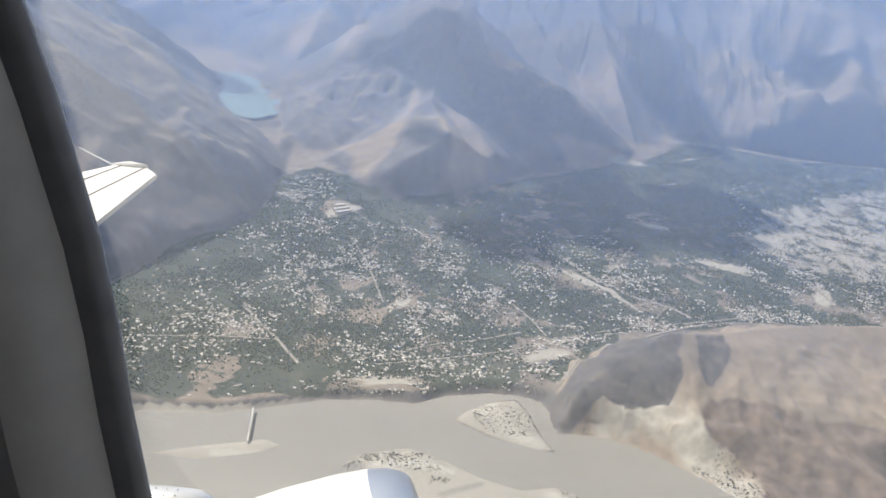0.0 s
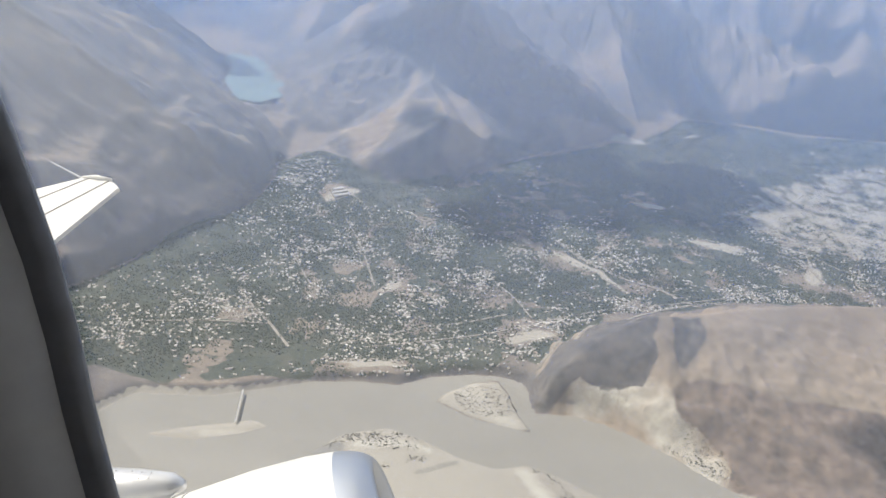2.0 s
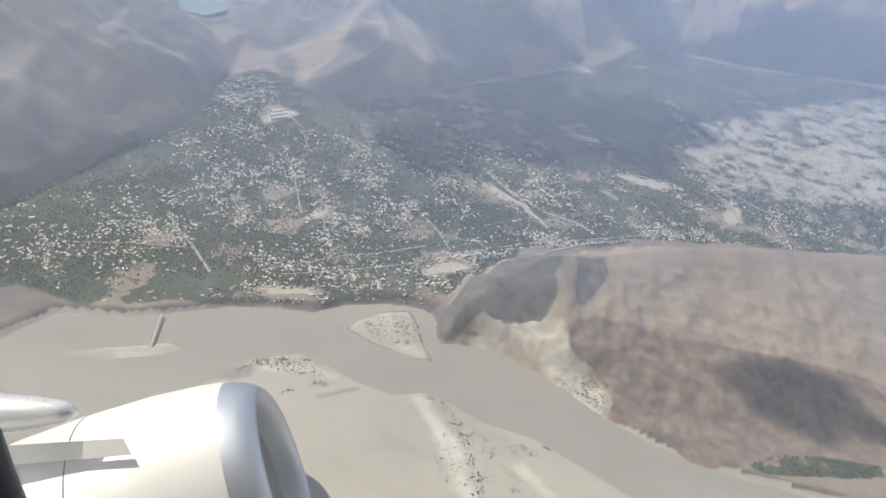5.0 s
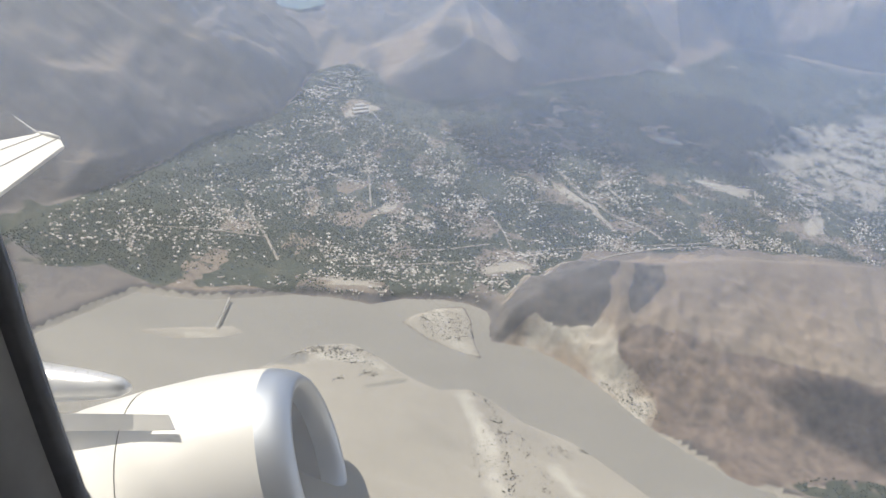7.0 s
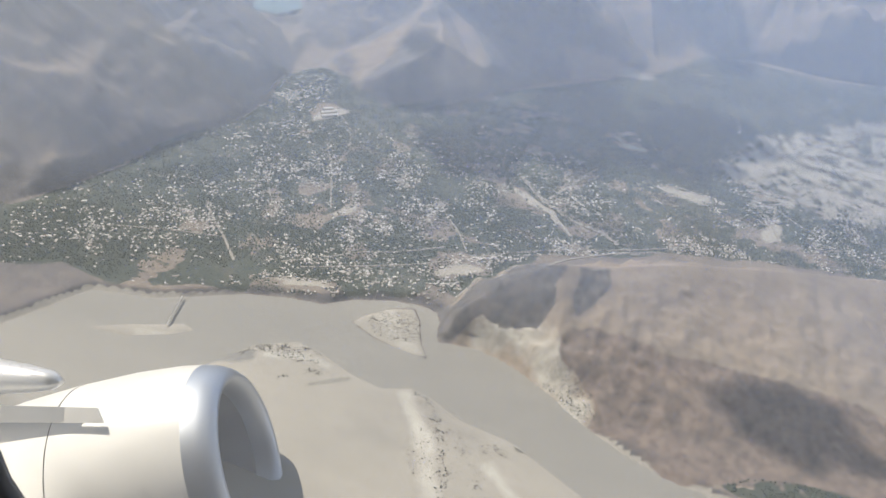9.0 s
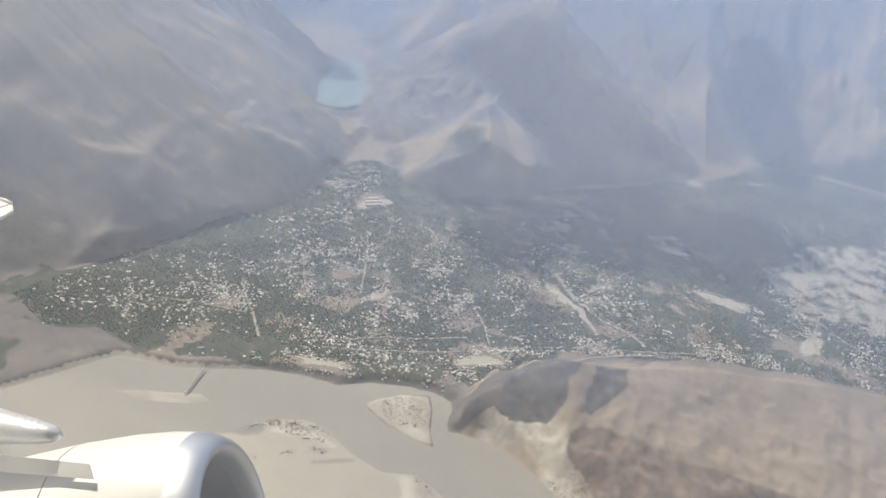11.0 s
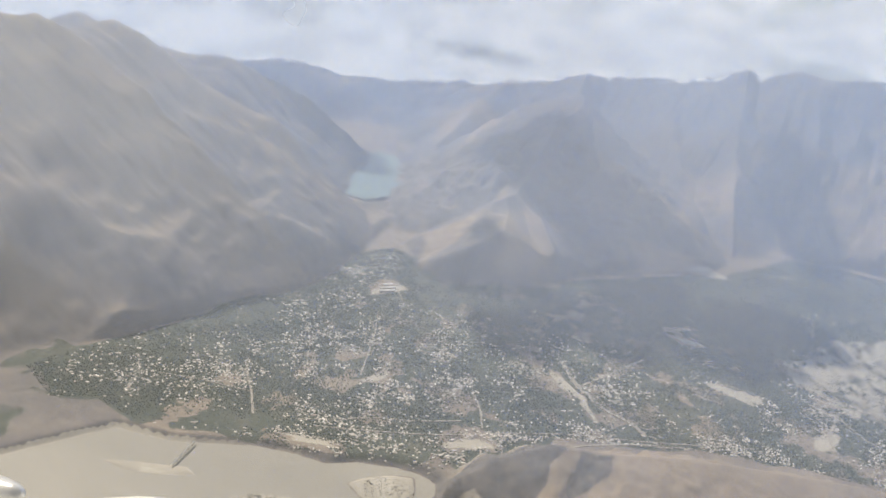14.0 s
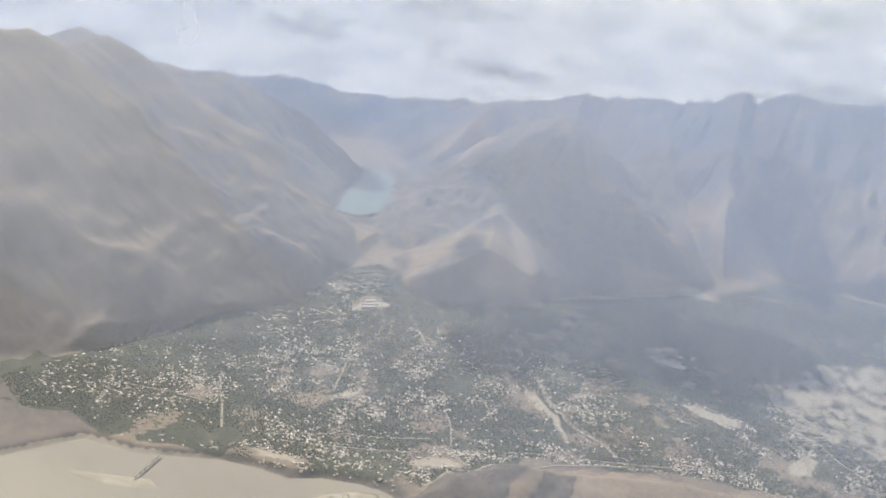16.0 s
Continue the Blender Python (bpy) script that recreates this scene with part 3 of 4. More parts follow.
def build_ground():
    xs, ys = spaced(-3900, -800, 560, 3600, 4.6, 26), spaced(-1500, 560, 2400, 4300, 4.8, 24)
    X, Y = np.meshgrid(xs, ys)
    Z = height(X, Y)
    nx, ny = len(xs), len(ys)
    me = bpy.data.meshes.new("ground")
    co = np.stack([X, Y, Z], -1).reshape(-1, 3)
    i = (np.arange(ny - 1)[:, None] * nx + np.arange(nx - 1)[None, :]).ravel()
    quads = np.stack([i, i + 1, i + nx + 1, i + nx], -1)
    me.vertices.add(len(co))
    me.vertices.foreach_set("co", (co * U).ravel())
    me.loops.add(quads.size)
    me.loops.foreach_set("vertex_index", quads.ravel())
    me.polygons.add(len(quads))
    me.polygons.foreach_set("loop_start", np.arange(len(quads)) * 4)
    me.update(calc_edges=True)
    me.shade_smooth()
    gy, gx = np.gradient(Z, ys, xs)
    steep = np.hypot(gx, gy)
    b = base_height(X, Y)
    flat = np.clip(1 - (Z - b - 12) / 14, 0, 1)
    WX, WY = X + 150 * (fbm(X, Y, 170, 91) - 0.5), Y + 190 * (fbm(X, Y, 150, 95) - 0.5)
    dry = soft(WX, WY, DRY, 70) * np.clip(0.22 + 0.9 * fbm(X, Y, 24, 97, 5), 0.0, 0.95)
    veg = soft(X + 0.25 * (WX - X), Y + 0.25 * (WY - Y), TOWN, 16) * flat * (1 - 0.85 * dry)
    sand = np.maximum(np.maximum(soft(X, Y, SANDBANK, 20), np.maximum(soft(X, Y, ISLAND, 10), soft(X, Y, BAR, 10))), dry * flat)
    sand = np.maximum(sand, np.clip(1 - np.abs(Y - 690) / 260, 0, 1) * (Z < 6) * (X > -900))
    scree = np.clip((0.62 - steep) * 3, 0, 1) * (0.35 + 0.9 * fbm(X, Y, 330, 61, 5)) * np.where((X < -560) & (Y < 1900), 0.72, 0.75)
    d, _, _ = crest(X, Y, HILL, 2)
    onhill = np.clip(1 - d / 420, 0, 1) * (Y < 1700)
    scree = np.maximum(scree * (1 - 0.6 * onhill), np.clip(2.4 * onhill, 0, 1) * np.clip(0.72 + 0.5 * (fbm(X, Y, 110, 63, 5) - 0.4), 0, 0.92) * (Z > b + 10))
    rag = 0.45 * (fbm(X, Y, 90, 101, 5) - 0.5)
    for cx, cy, rx, ry in CRAGS:
        scree = scree * (1 - np.clip(2.2 - 1.6 * (np.hypot((X - cx) / rx, (Y - cy) / ry) + rag), 0, 1))
    for cx, cy, rx, ry in SCREES:
        scree = np.maximum(scree, np.clip(2.2 - 1.6 * (np.hypot((X - cx) / rx, (Y - cy) / ry) + rag), 0, 1))
    pale = in_field(X + 0.4 * (WX - X), Y + 0.4 * (WY - Y)) * np.clip(0.4 + 1.5 * fbm(X, Y, 30, 107, 4), 0, 1)
    plainland = soft(WX, WY, [(-1300, 300), (-1000, 640), (-840, 900), (-735, 870), (-640, 810), (-560, 780), (-600, 640), (-900, 400)], 60)
    scree = np.maximum(scree * (1 - 0.7 * plainland), 0.9 * (dry > 0.3) * flat)
    veg = np.maximum(veg, plainland * np.clip((fbm(X, Y, 90, 121, 5) - 0.52) * 5, 0, 0.6) * (Z > 2.5))
    veg = np.maximum(veg, 0.9 * soft(X + 0.05 * (WX - X), Y + 0.05 * (WY - Y), BANK_GARDENS, 10))
    bare = np.clip((fbm(X, Y, 48, 111, 4) - 0.56) * 9, 0, 0.8) * (Y < 1760) * (X > -560)
    veg = veg * (1 - bare)
    scree = np.maximum(scree, bare * veg)
    sand, veg = np.maximum(sand, pale * flat), veg * (1 - pale)
    snow = np.zeros_like(veg)
    for cx, cy, r in SNOW:
        snow = np.maximum(snow, np.clip(1.5 - np.hypot((X - cx) / r, (Y - cy) / (0.8 * r)), 0, 1))
    dune, wetness = np.zeros_like(veg), np.zeros_like(veg)
    for pts, w, amount in DUNES:
        dune = np.maximum(dune, amount * np.clip(1.4 - crest(X + 0.08 * (WX - X), Y + 0.08 * (WY - Y), pts, 0)[0] / w + 1.2 * (fbm(X, Y, 22, 115, 4) - 0.5), 0, 1))
    for pts, w, amount in WET:
        wetness = np.maximum(wetness, amount * np.clip(1.4 - crest(X + 0.1 * (WX - X), Y + 0.1 * (WY - Y), pts, 0)[0] / w + 1.4 * (fbm(X, Y, 30, 117, 4) - 0.5), 0, 1))
    for pts, w in BANDS:
        scree = np.maximum(scree, np.clip(1.5 - crest(X + 0.12 * (WX - X), Y + 0.12 * (WY - Y), pts, 0)[0] / w, 0, 1))
    jag = 26 * (fbm(X, Y, 34, 131, 5) - 0.5)
    fall_x, fall_y = X + jag + 0.06 * (WX - X), Y + jag + 0.06 * (WY - Y)
    for poly, w in ((FAN_SCREE, 14), (LOOP_SCREE, 14), (GULLY_SCREE, 18), (FOOT_SCREE, 16), (SLOPE_EAST, 60)):
        scree = np.maximum(scree, soft(fall_x, fall_y, poly, w) * np.clip(0.55 + 0.8 * fbm(X, Y, 45, 133, 5), 0, 1))
    hill_x, hill_y = X + 0.7 * jag, Y + 0.7 * jag
    brown = soft(hill_x, hill_y, HILL_BROWN, 14) * np.clip(0.62 + 0.8 * fbm(X, Y, 30, 135, 5), 0, 1)
    hill_sand = soft(hill_x, hill_y, HILL_PALE, 8)
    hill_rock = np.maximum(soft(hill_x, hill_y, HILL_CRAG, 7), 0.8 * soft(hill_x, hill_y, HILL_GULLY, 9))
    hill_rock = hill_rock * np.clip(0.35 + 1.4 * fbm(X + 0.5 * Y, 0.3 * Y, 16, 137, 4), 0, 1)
    sand = sand * (1 - hill_rock) * (1 - hill_sand) * (1 - soft(X, Y, BANK_GARDENS, 16))
    scree = np.maximum(scree, 0.95 * hill_sand)
    brown = brown * (1 - hill_sand) * (1 - hill_rock)
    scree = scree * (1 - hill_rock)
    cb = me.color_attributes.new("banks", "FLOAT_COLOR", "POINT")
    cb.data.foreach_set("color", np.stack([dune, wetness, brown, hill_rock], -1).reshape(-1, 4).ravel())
    col = np.stack([veg, scree, sand, snow], -1).reshape(-1, 4)
    ca = me.color_attributes.new("cover", "FLOAT_COLOR", "POINT")
    ca.data.foreach_set("color", col.ravel())
    me.materials.append(M_GROUND)
    return tagged(new("ground", me), "dry valley floor with sandbanks, green fields and bare rocky mountains", "ground", kind="structure")


build_ground()


def sheet(name, poly, z, mat, label):
    bm = bmesh.new()
    bmesh.ops.contextual_create(bm, geom=[bm.verts.new([float(c) * U for c in (x, y, z)]) for x, y in poly])
    me = bpy.data.meshes.new(name)
    bm.to_mesh(me)
    bm.free()
    me.materials.append(mat)
    if me.polygons[0].normal.z < 0:
        me.flip_normals()
    return tagged(new(name, me), label, "water", kind="structure")


sheet("river", [(-1500, 100), (1500, 100), (1500, 700), (300, 760), (150, 860), (-40, 900), (-80, 1000), (-600, 900), (-1500, 700)], 0.0, M_RIVER, "wide silty grey-brown river in its bed")
sheet("lake", [(-1080, 2340), (-1130, 2180), (-1020, 1930), (-890, 1830), (-820, 1830), (-780, 1960), (-800, 2090), (-880, 2220), (-940, 2330)], LAKE_Z, M_LAKE, "small turquoise lake between the mountains")


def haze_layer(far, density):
    """A flat translucent sheet right across the valley, added to imitate hazy air."""
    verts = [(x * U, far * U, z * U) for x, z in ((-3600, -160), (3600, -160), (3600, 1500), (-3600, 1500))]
    return tagged(mesh_object("haze_sheet", verts, [(0, 1, 2, 3)], haze_material(density)), "translucent blue sheet added across the valley to imitate distance haze", "haze", kind="structure")


# five added sheets, denser with distance, stand in for haze in the air
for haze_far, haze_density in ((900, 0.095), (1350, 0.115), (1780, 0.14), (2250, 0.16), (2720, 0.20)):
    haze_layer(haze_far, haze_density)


# ---------------------------------------------------------------- the aircraft: engine, wing, window
def revolve(bm, profile, origin, axis, up, seg=56, closed=False):
    """Rings (s back from the front, radius) round an axis that points forward."""
    a = Vector(axis).normalized()
    u = (Vector(up) - a * Vector(up).dot(a)).normalized()
    v = a.cross(u)
    rings = []
    for s, r in profile:
        c = Vector(origin) - a * s
        rings.append([bm.verts.new(c + r * (u * math.cos(2 * math.pi * k / seg) + v * math.sin(2 * math.pi * k / seg))) for k in range(seg)])
    for r1, r2 in zip(rings[:-1], rings[1:]):
        for k in range(seg):
            bm.faces.new((r1[k], r1[(k + 1) % seg], r2[(k + 1) % seg], r2[k]))
    if closed:
        bm.faces.new(rings[-1])
    return rings


def slab(bm, outline, thick, normal):
    """A solid plate with rounded rim from an outline of points."""
    n = Vector(normal).normalized() * thick / 2
    top, bot = [bm.verts.new(Vector(p) + n) for p in outline], [bm.verts.new(Vector(p) - n) for p in outline]
    bm.faces.new(top)
    bm.faces.new(bot[::-1])
    k = len(outline)
    for i in range(k):
        bm.faces.new((top[i], bot[i], bot[(i + 1) % k], top[(i + 1) % k]))


NAC_C, NAC_AX, NAC_UP = Vector((-193.2, 310.6, 207.8)), Vector((0.954, 0.042, 0.288)).normalized(), Vector((-0.254, 0.6, 0.757))


def build_engine():
    eng = tagged(new("jet_engine"), "white painted jet engine nacelle with a polished metal lip", "engine")
    eng.matrix_world = Matrix.LocRotScale(Vector((168.69, -3.14, -87.00)), Quaternion((0.9869, -0.0690, -0.0733, 0.1256)), Vector((1.8663,) * 3))
    bm = bmesh.new()
    revolve(bm, [(16, 56.1), (30, 58.7), (52, 61.0), (84, 61.9)], NAC_C, NAC_AX, NAC_UP)
    part("inlet_cowl", bm, M_WHITE, eng, smooth=True)
    bm = bmesh.new()
    revolve(bm, [(84.6, 62.0), (120, 60.9), (160, 56.7), (205, 48.2), (240, 39.9)], NAC_C, NAC_AX, NAC_UP)
    part("fan_cowl", bm, M_WHITE, eng, smooth=True)
    bm = bmesh.new()
    revolve(bm, [(83.9, 61.4), (84.7, 61.4)], NAC_C, NAC_AX, NAC_UP)
    part("cowl_gap", bm, M_LINE, eng)
    bm = bmesh.new()
    revolve(bm, [(16, 56.1), (9, 53.8), (4, 51.0), (1, 48.2), (0, 46.2), (1.5, 43.9), (6, 41.7), (14, 40.5)], NAC_C, NAC_AX, NAC_UP)
    part("lip", bm, M_METAL, eng, "polished bare-metal inlet lip", True)
    bm = bmesh.new()
    revolve(bm, [(14, 40.5), (30, 40.2), (60, 42.0)], NAC_C, NAC_AX, NAC_UP, closed=True)
    part("inlet_duct", bm, M_DUCT, eng, "dark inlet duct", True)
    # small vortex fin and the panel on the crown of the cowl
    bm = bmesh.new()
    a, u = NAC_AX, (NAC_UP - NAC_AX * NAC_UP.dot(NAC_AX)).normalized()
    v = a.cross(u)
    def on(s, ang, r):
        return NAC_C - a * s + r * (u * math.cos(radians(ang)) + v * math.sin(radians(ang)))
    slab(bm, [on(72, -6, 61.5), on(60, -6, 61), on(66, -6, 64.5)], 1.2, v)
    part("vortex_fin", bm, M_LINE, eng)
    return eng


def tapered_tube(bm, pts, radii, flat=1.0, seg=28):
    rings = []
    for i, (p, r) in enumerate(zip(pts, radii)):
        d = (Vector(pts[min(i + 1, len(pts) - 1)]) - Vector(pts[max(i - 1, 0)])).normalized()
        u = (NAC_UP - d * NAC_UP.dot(d)).normalized()
        v = d.cross(u)
        rings.append([bm.verts.new(Vector(p) + r * (flat * u * math.cos(2 * math.pi * k / seg) + v * math.sin(2 * math.pi * k / seg))) for k in range(seg)])
    for r1, r2 in zip(rings[:-1], rings[1:]):
        for k in range(seg):
            bm.faces.new((r1[k], r1[(k + 1) % seg], r2[(k + 1) % seg], r2[k]))
    bm.faces.new(rings[0])
    bm.faces.new(rings[-1])


def build_wing():
    wing = tagged(new("aircraft_wing"), "white aircraft wing tip with control surfaces", "wing")
    wing.matrix_world = Matrix.LocRotScale(Vector((23.18, -71.12, 36.45)), Quaternion((0.9948, -0.0785, -0.063, -0.013)), Vector((1.2826,) * 3))
    n = Vector((-0.08, -0.42, 0.90)).normalized()
    tip, cap, back, out1, out2, low2, low1, low = [Vector(p) - Vector((3, 0, 0)) for p in ((-337.1, 398.8, 355.1), (-345.0, 405.5, 357.5), (-364.1, 409.8, 357.8), (-388.9, 399.9, 351.0), (-420.3, 384.6, 341.0), (-395.0, 314.0, 310.3), (-361.7, 305.3, 309.2), (-350.6, 353.5, 332.7))]
    bm = bmesh.new()
    slab(bm, [tip, cap, cap.lerp(back, 0.5) + Vector((0, 0, 0.4)), back, out1, out2, low + (low - tip) * 0.55, low], 2.2, n)
    bmesh.ops.bevel(bm, geom=list(bm.edges), offset=0.6, segments=2, affect="EDGES")
    part("skin", bm, M_WHITE, wing)
    for k, (p, q) in enumerate(((cap.lerp(back, 0.75), out2.lerp(low, 0.3)), (cap.lerp(back, 0.05), out2.lerp(low, 0.62)))):
        bm = bmesh.new()
        d = (q - p).normalized()
        w = n.cross(d).normalized() * 0.5
        slab(bm, [p + w + n * 1.0, q + w + n * 1.0, q - w + n * 1.0, p - w + n * 1.0], 0.8, n)
        part("panel_gap", bm, M_LINE, wing)
    bm = bmesh.new()
    tapered_tube(bm, [cap + n * 1.6, cap.lerp(back, 0.5) + n * 2.4, back + n * 1.4], [0.8, 1.1, 0.5])
    part("tip_fairing", bm, M_WHITE, wing, smooth=True)
    bm = bmesh.new()
    tapered_tube(bm, [back, back + Vector((-21, 4, 8))], [0.55, 0.3], seg=10)
    part("static_wick", bm, M_GREY, wing)
    return wing


def build_pylon(eng):
    bm = bmesh.new()
    tapered_tube(bm, [(-470, 331, 262), (-400, 317, 259), (-352, 308, 258), (-325, 303, 259), (-302, 297, 262), (-288, 293, 264), (-283, 292, 264)], [17, 16, 14.5, 12, 9, 6, 2.5], 0.8)
    part("pylon_fairing", bm, M_FAIRING, eng, "silver painted pylon fairing", True)
    # two rows of rivets round the nose of the fairing
    line = [(Vector((-352, 308, 258)), 14.5), (Vector((-325, 303, 259)), 12), (Vector((-302, 297, 262)), 9), (Vector((-288, 293, 264)), 6)]
    rivet = bpy.data.meshes.new("rivet")
    bm = bmesh.new()
    bmesh.ops.create_icosphere(bm, subdivisions=1, radius=0.42 * U)
    bm.to_mesh(rivet)
    bm.free()
    rivet.materials.append(M_LINE)
    for turned in (38, 64):
        for i in range(9):
            f = 0.3 + i * 0.28
            (p, r), (q, e) = line[min(2, int(f))], line[min(2, int(f)) + 1]
            f -= min(2, int(f))
            d = (q - p).normalized()
            u = (NAC_UP - d * NAC_UP.dot(d)).normalized()
            v = d.cross(u)
            if v.y > 0:
                v = -v
            at = p.lerp(q, f) + (r + (e - r) * f) * (0.8 * u * math.cos(radians(turned)) + v * math.sin(radians(turned)))
            ob = new("rivet", rivet)
            ob.parent = eng
            ob.location = at * U
    # flat strip that closes the fairing against the cowl
    bm = bmesh.new()
    slab(bm, [Vector((-330, 296, 246)), Vector((-262, 283, 255)), Vector((-258, 279, 249)), Vector((-328, 292, 238))], 1.5, (0.0, -0.8, 0.6))
    part("pylon_strip", bm, M_WHITE, eng)


def build_cabin():
    cab = tagged(new("cabin_window"), "grey plastic airliner cabin window surround with hazy, glare-graded pane", "window", kind="structure")
    left = [(-120, 36), (-240, 44), (-300, 60), (-336, 90), (-358, 132), (-371, 190), (-381, 240), (-391, 290), (-398, 335), (-408, 382), (-428, 448), (-444, 492), (-456, 560), (-452, 660), (-420, 790), (-330, 880), (-200, 910)]
    ring = left + [(120, 915), (360, 880), (480, 760), (520, 500), (460, 240), (300, 80), (0, 40)]
    cx, cz = 50.0, 480.0
    # stepped reveal: from the pane outwards and towards the cabin
    steps = [(0, 343), (0, 336), (4, 332), (12, 329), (16, 320), (22, 302), (36, 290), (80, 282), (620, 276)]
    names = [("gasket", 0, 3, M_SEAL, "dark rubber window gasket"), ("reveal", 3, 6, M_TRIM, ""), ("side_panel", 6, 9, M_TRIM, "grey cabin side panel")]
    def row(off, y):
        out = []
        k = len(ring)
        for i, (x, z) in enumerate(ring):
            p, q = Vector(ring[i - 1]), Vector(ring[(i + 1) % k])
            t = (q - p).normalized()
            nrm = Vector((t.y, -t.x))
            if nrm.dot(Vector((x - cx, z - cz))) < 0:
                nrm = -nrm
            out.append((x + nrm.x * off, y, z + nrm.y * off))
        return out
    for nm, a, b, mat, lab in names:
        bm = bmesh.new()
        rows = [[bm.verts.new(p) for p in row(*steps[i])] for i in range(a, min(b + 1, len(steps)))]
        for r1, r2 in zip(rows[:-1], rows[1:]):
            for i in range(len(ring)):
                bm.faces.new((r1[i], r1[(i + 1) % len(ring)], r2[(i + 1) % len(ring)], r2[i]))
        part(nm, bm, mat, cab, lab, True)
    bm = bmesh.new()
    rows = [[bm.verts.new(p) for p in row(*st)] for st in ((0.5, 344), (40, 345), (640, 346))]
    for r1, r2 in zip(rows[:-1], rows[1:]):
        for i in range(len(ring)):
            bm.faces.new((r1[i], r1[(i + 1) % len(ring)], r2[(i + 1) % len(ring)], r2[i]))
    part("outer_skin", bm, M_WHITE, cab, "white painted outer fuselage skin")
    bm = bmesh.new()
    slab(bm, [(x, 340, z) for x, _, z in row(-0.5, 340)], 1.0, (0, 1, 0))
    pane = part("pane", bm, M_PANE, cab, "slightly hazy clear acrylic pane with milkiness graded to imitate glare")
    pane.visible_shadow = False
    # the closed cabin behind the camera
    x0, x1, y0, y1, z0, z1 = -1000, 1100, -420, 278, -120, 1480
    shell = tagged(new("cabin_shell"), "unlit grey cabin walls behind the window seat", "wall", kind="structure")
    for nm, lo, hi in (("wall_back", (x0, y0 - 8, z0), (x1, y0, z1)), ("wall_aft", (x0 - 8, y0, z0), (x0, y1 - 3, z1)), ("wall_front", (x1, y0, z0), (x1 + 8, y1 - 3, z1)), ("ceiling", (x0, y0, z1), (x1, y1 - 3, z1 + 8)), ("floor", (x0, y0, z0 - 8), (x1, y1 - 3, z0))):
        bm = bmesh.new()
        bmesh.ops.create_cube(bm, size=1.0, matrix=Matrix.Translation([(p + q) / 2 for p, q in zip(lo, hi)]) @ Matrix.Diagonal([q - p for p, q in zip(lo, hi)] + [1]))
        part(nm, bm, M_CABIN, shell)


build_pylon(build_engine())
build_wing()
build_cabin()


# ---------------------------------------------------------------- clouds above the valley
def build_cloud(cx, cy, cz, rx, ry, seed):
    rng = np.random.default_rng(seed)
    bm = bmesh.new()
    for _ in range(30):
        a, r = rng.uniform(0, 6.28), math.sqrt(rng.uniform(0, 1)) * 0.8
        s = rng.uniform(0.28, 0.5)
        m = Matrix.Translation((cx + rx * r * math.cos(a), cy + ry * r * math.sin(a), cz + rng.uniform(-20, 40))) @ Matrix.Diagonal((rx * s, ry * s, 0.22 * min(rx, ry), 1))
        bmesh.ops.create_icosphere(bm, subdivisions=2, radius=1.0, matrix=m)
    for v in bm.verts:
        v.co += Vector(noise.noise_vector(v.co * 0.012)) * 30
    bm.transform(Matrix.Scale(U, 4))
    me = bpy.data.meshes.new("cloud")
    bm.to_mesh(me)
    bm.free()
    me.materials.append(M_CLOUD)
    me.shade_smooth()
    return tagged(new("cloud", me), "white fair-weather cloud drifting above the valley", "cloud", group="clouds over the valley")


CLOUD_Z = 2300.0


def cloud_over(x, y, z, rx, ry, seed):
    """A cloud whose shade falls round x, y, z."""
    k = (CLOUD_Z - z) / SUN_DIR.z
    build_cloud(x + SUN_DIR.x * k, y + SUN_DIR.y * k, CLOUD_Z, rx, ry, seed)


cloud_over(-215, 1450, 30, 95, 95, 12)
cloud_over(-110, 1610, 35, 170, 120, 1)
cloud_over(80, 1720, 35, 190, 120, 9)
cloud_over(260, 1880, 40, 130, 120, 10)
cloud_over(-150, 1930, 120, 130, 110, 4)
cloud_over(-400, 2130, 280, 190, 150, 2)
cloud_over(-560, 2150, 200, 90, 90, 3)
cloud_over(-170, 2110, 190, 120, 90, 5)
cloud_over(800, 2700, 120, 150, 46, 6)
cloud_over(-1240, 2180, 220, 170, 150, 7)
cloud_over(190, 2520, 230, 95, 200, 11)
cloud_over(365, 885, 35, 95, 62, 8)
cloud_over(-410, 1680, 150, 40, 60, 13)


# ---------------------------------------------------------------- roads
def road(name, pts, width, lift=0.9):
    """A strip of road that follows the ground."""
    fine = []
    for (x1, y1), (x2, y2) in zip(pts[:-1], pts[1:]):
        n = max(2, int(math.hypot(x2 - x1, y2 - y1) / 9))
        fine += [(x1 + (x2 - x1) * i / n, y1 + (y2 - y1) * i / n) for i in range(n)]
    fine.append(pts[-1])
    q = np.array(fine)
    q[1:-1] = (q[:-2] + 2 * q[1:-1] + q[2:]) / 4
    d = np.gradient(q, axis=0)
    d /= np.linalg.norm(d, axis=1, keepdims=True) + 1e-9
    nrm = np.stack([-d[:, 1], d[:, 0]], -1) * width / 2
    l, r = q + nrm, q - nrm
    zl = np.maximum(np.maximum(height(l[:, 0], l[:, 1]), height(r[:, 0], r[:, 1])), height(q[:, 0], q[:, 1])) + lift
    verts, faces = [], []
    for i in range(len(q)):
        for (x, y), z in ((l[i], zl[i]), (r[i], zl[i]), (r[i], zl[i] - 3), (l[i], zl[i] - 3)):
            verts.append((x * U, y * U, z * U))
    for i in range(len(q) - 1):
        a, b = 4 * i, 4 * i + 4
        faces += [(a, a + 1, b + 1, b), (a + 1, a + 2, b + 2, b + 1), (a + 3, a, b, b + 3)]
    return tagged(mesh_object(name, verts, faces, M_ROAD), "pale dusty road between houses and trees", "road", kind="structure")


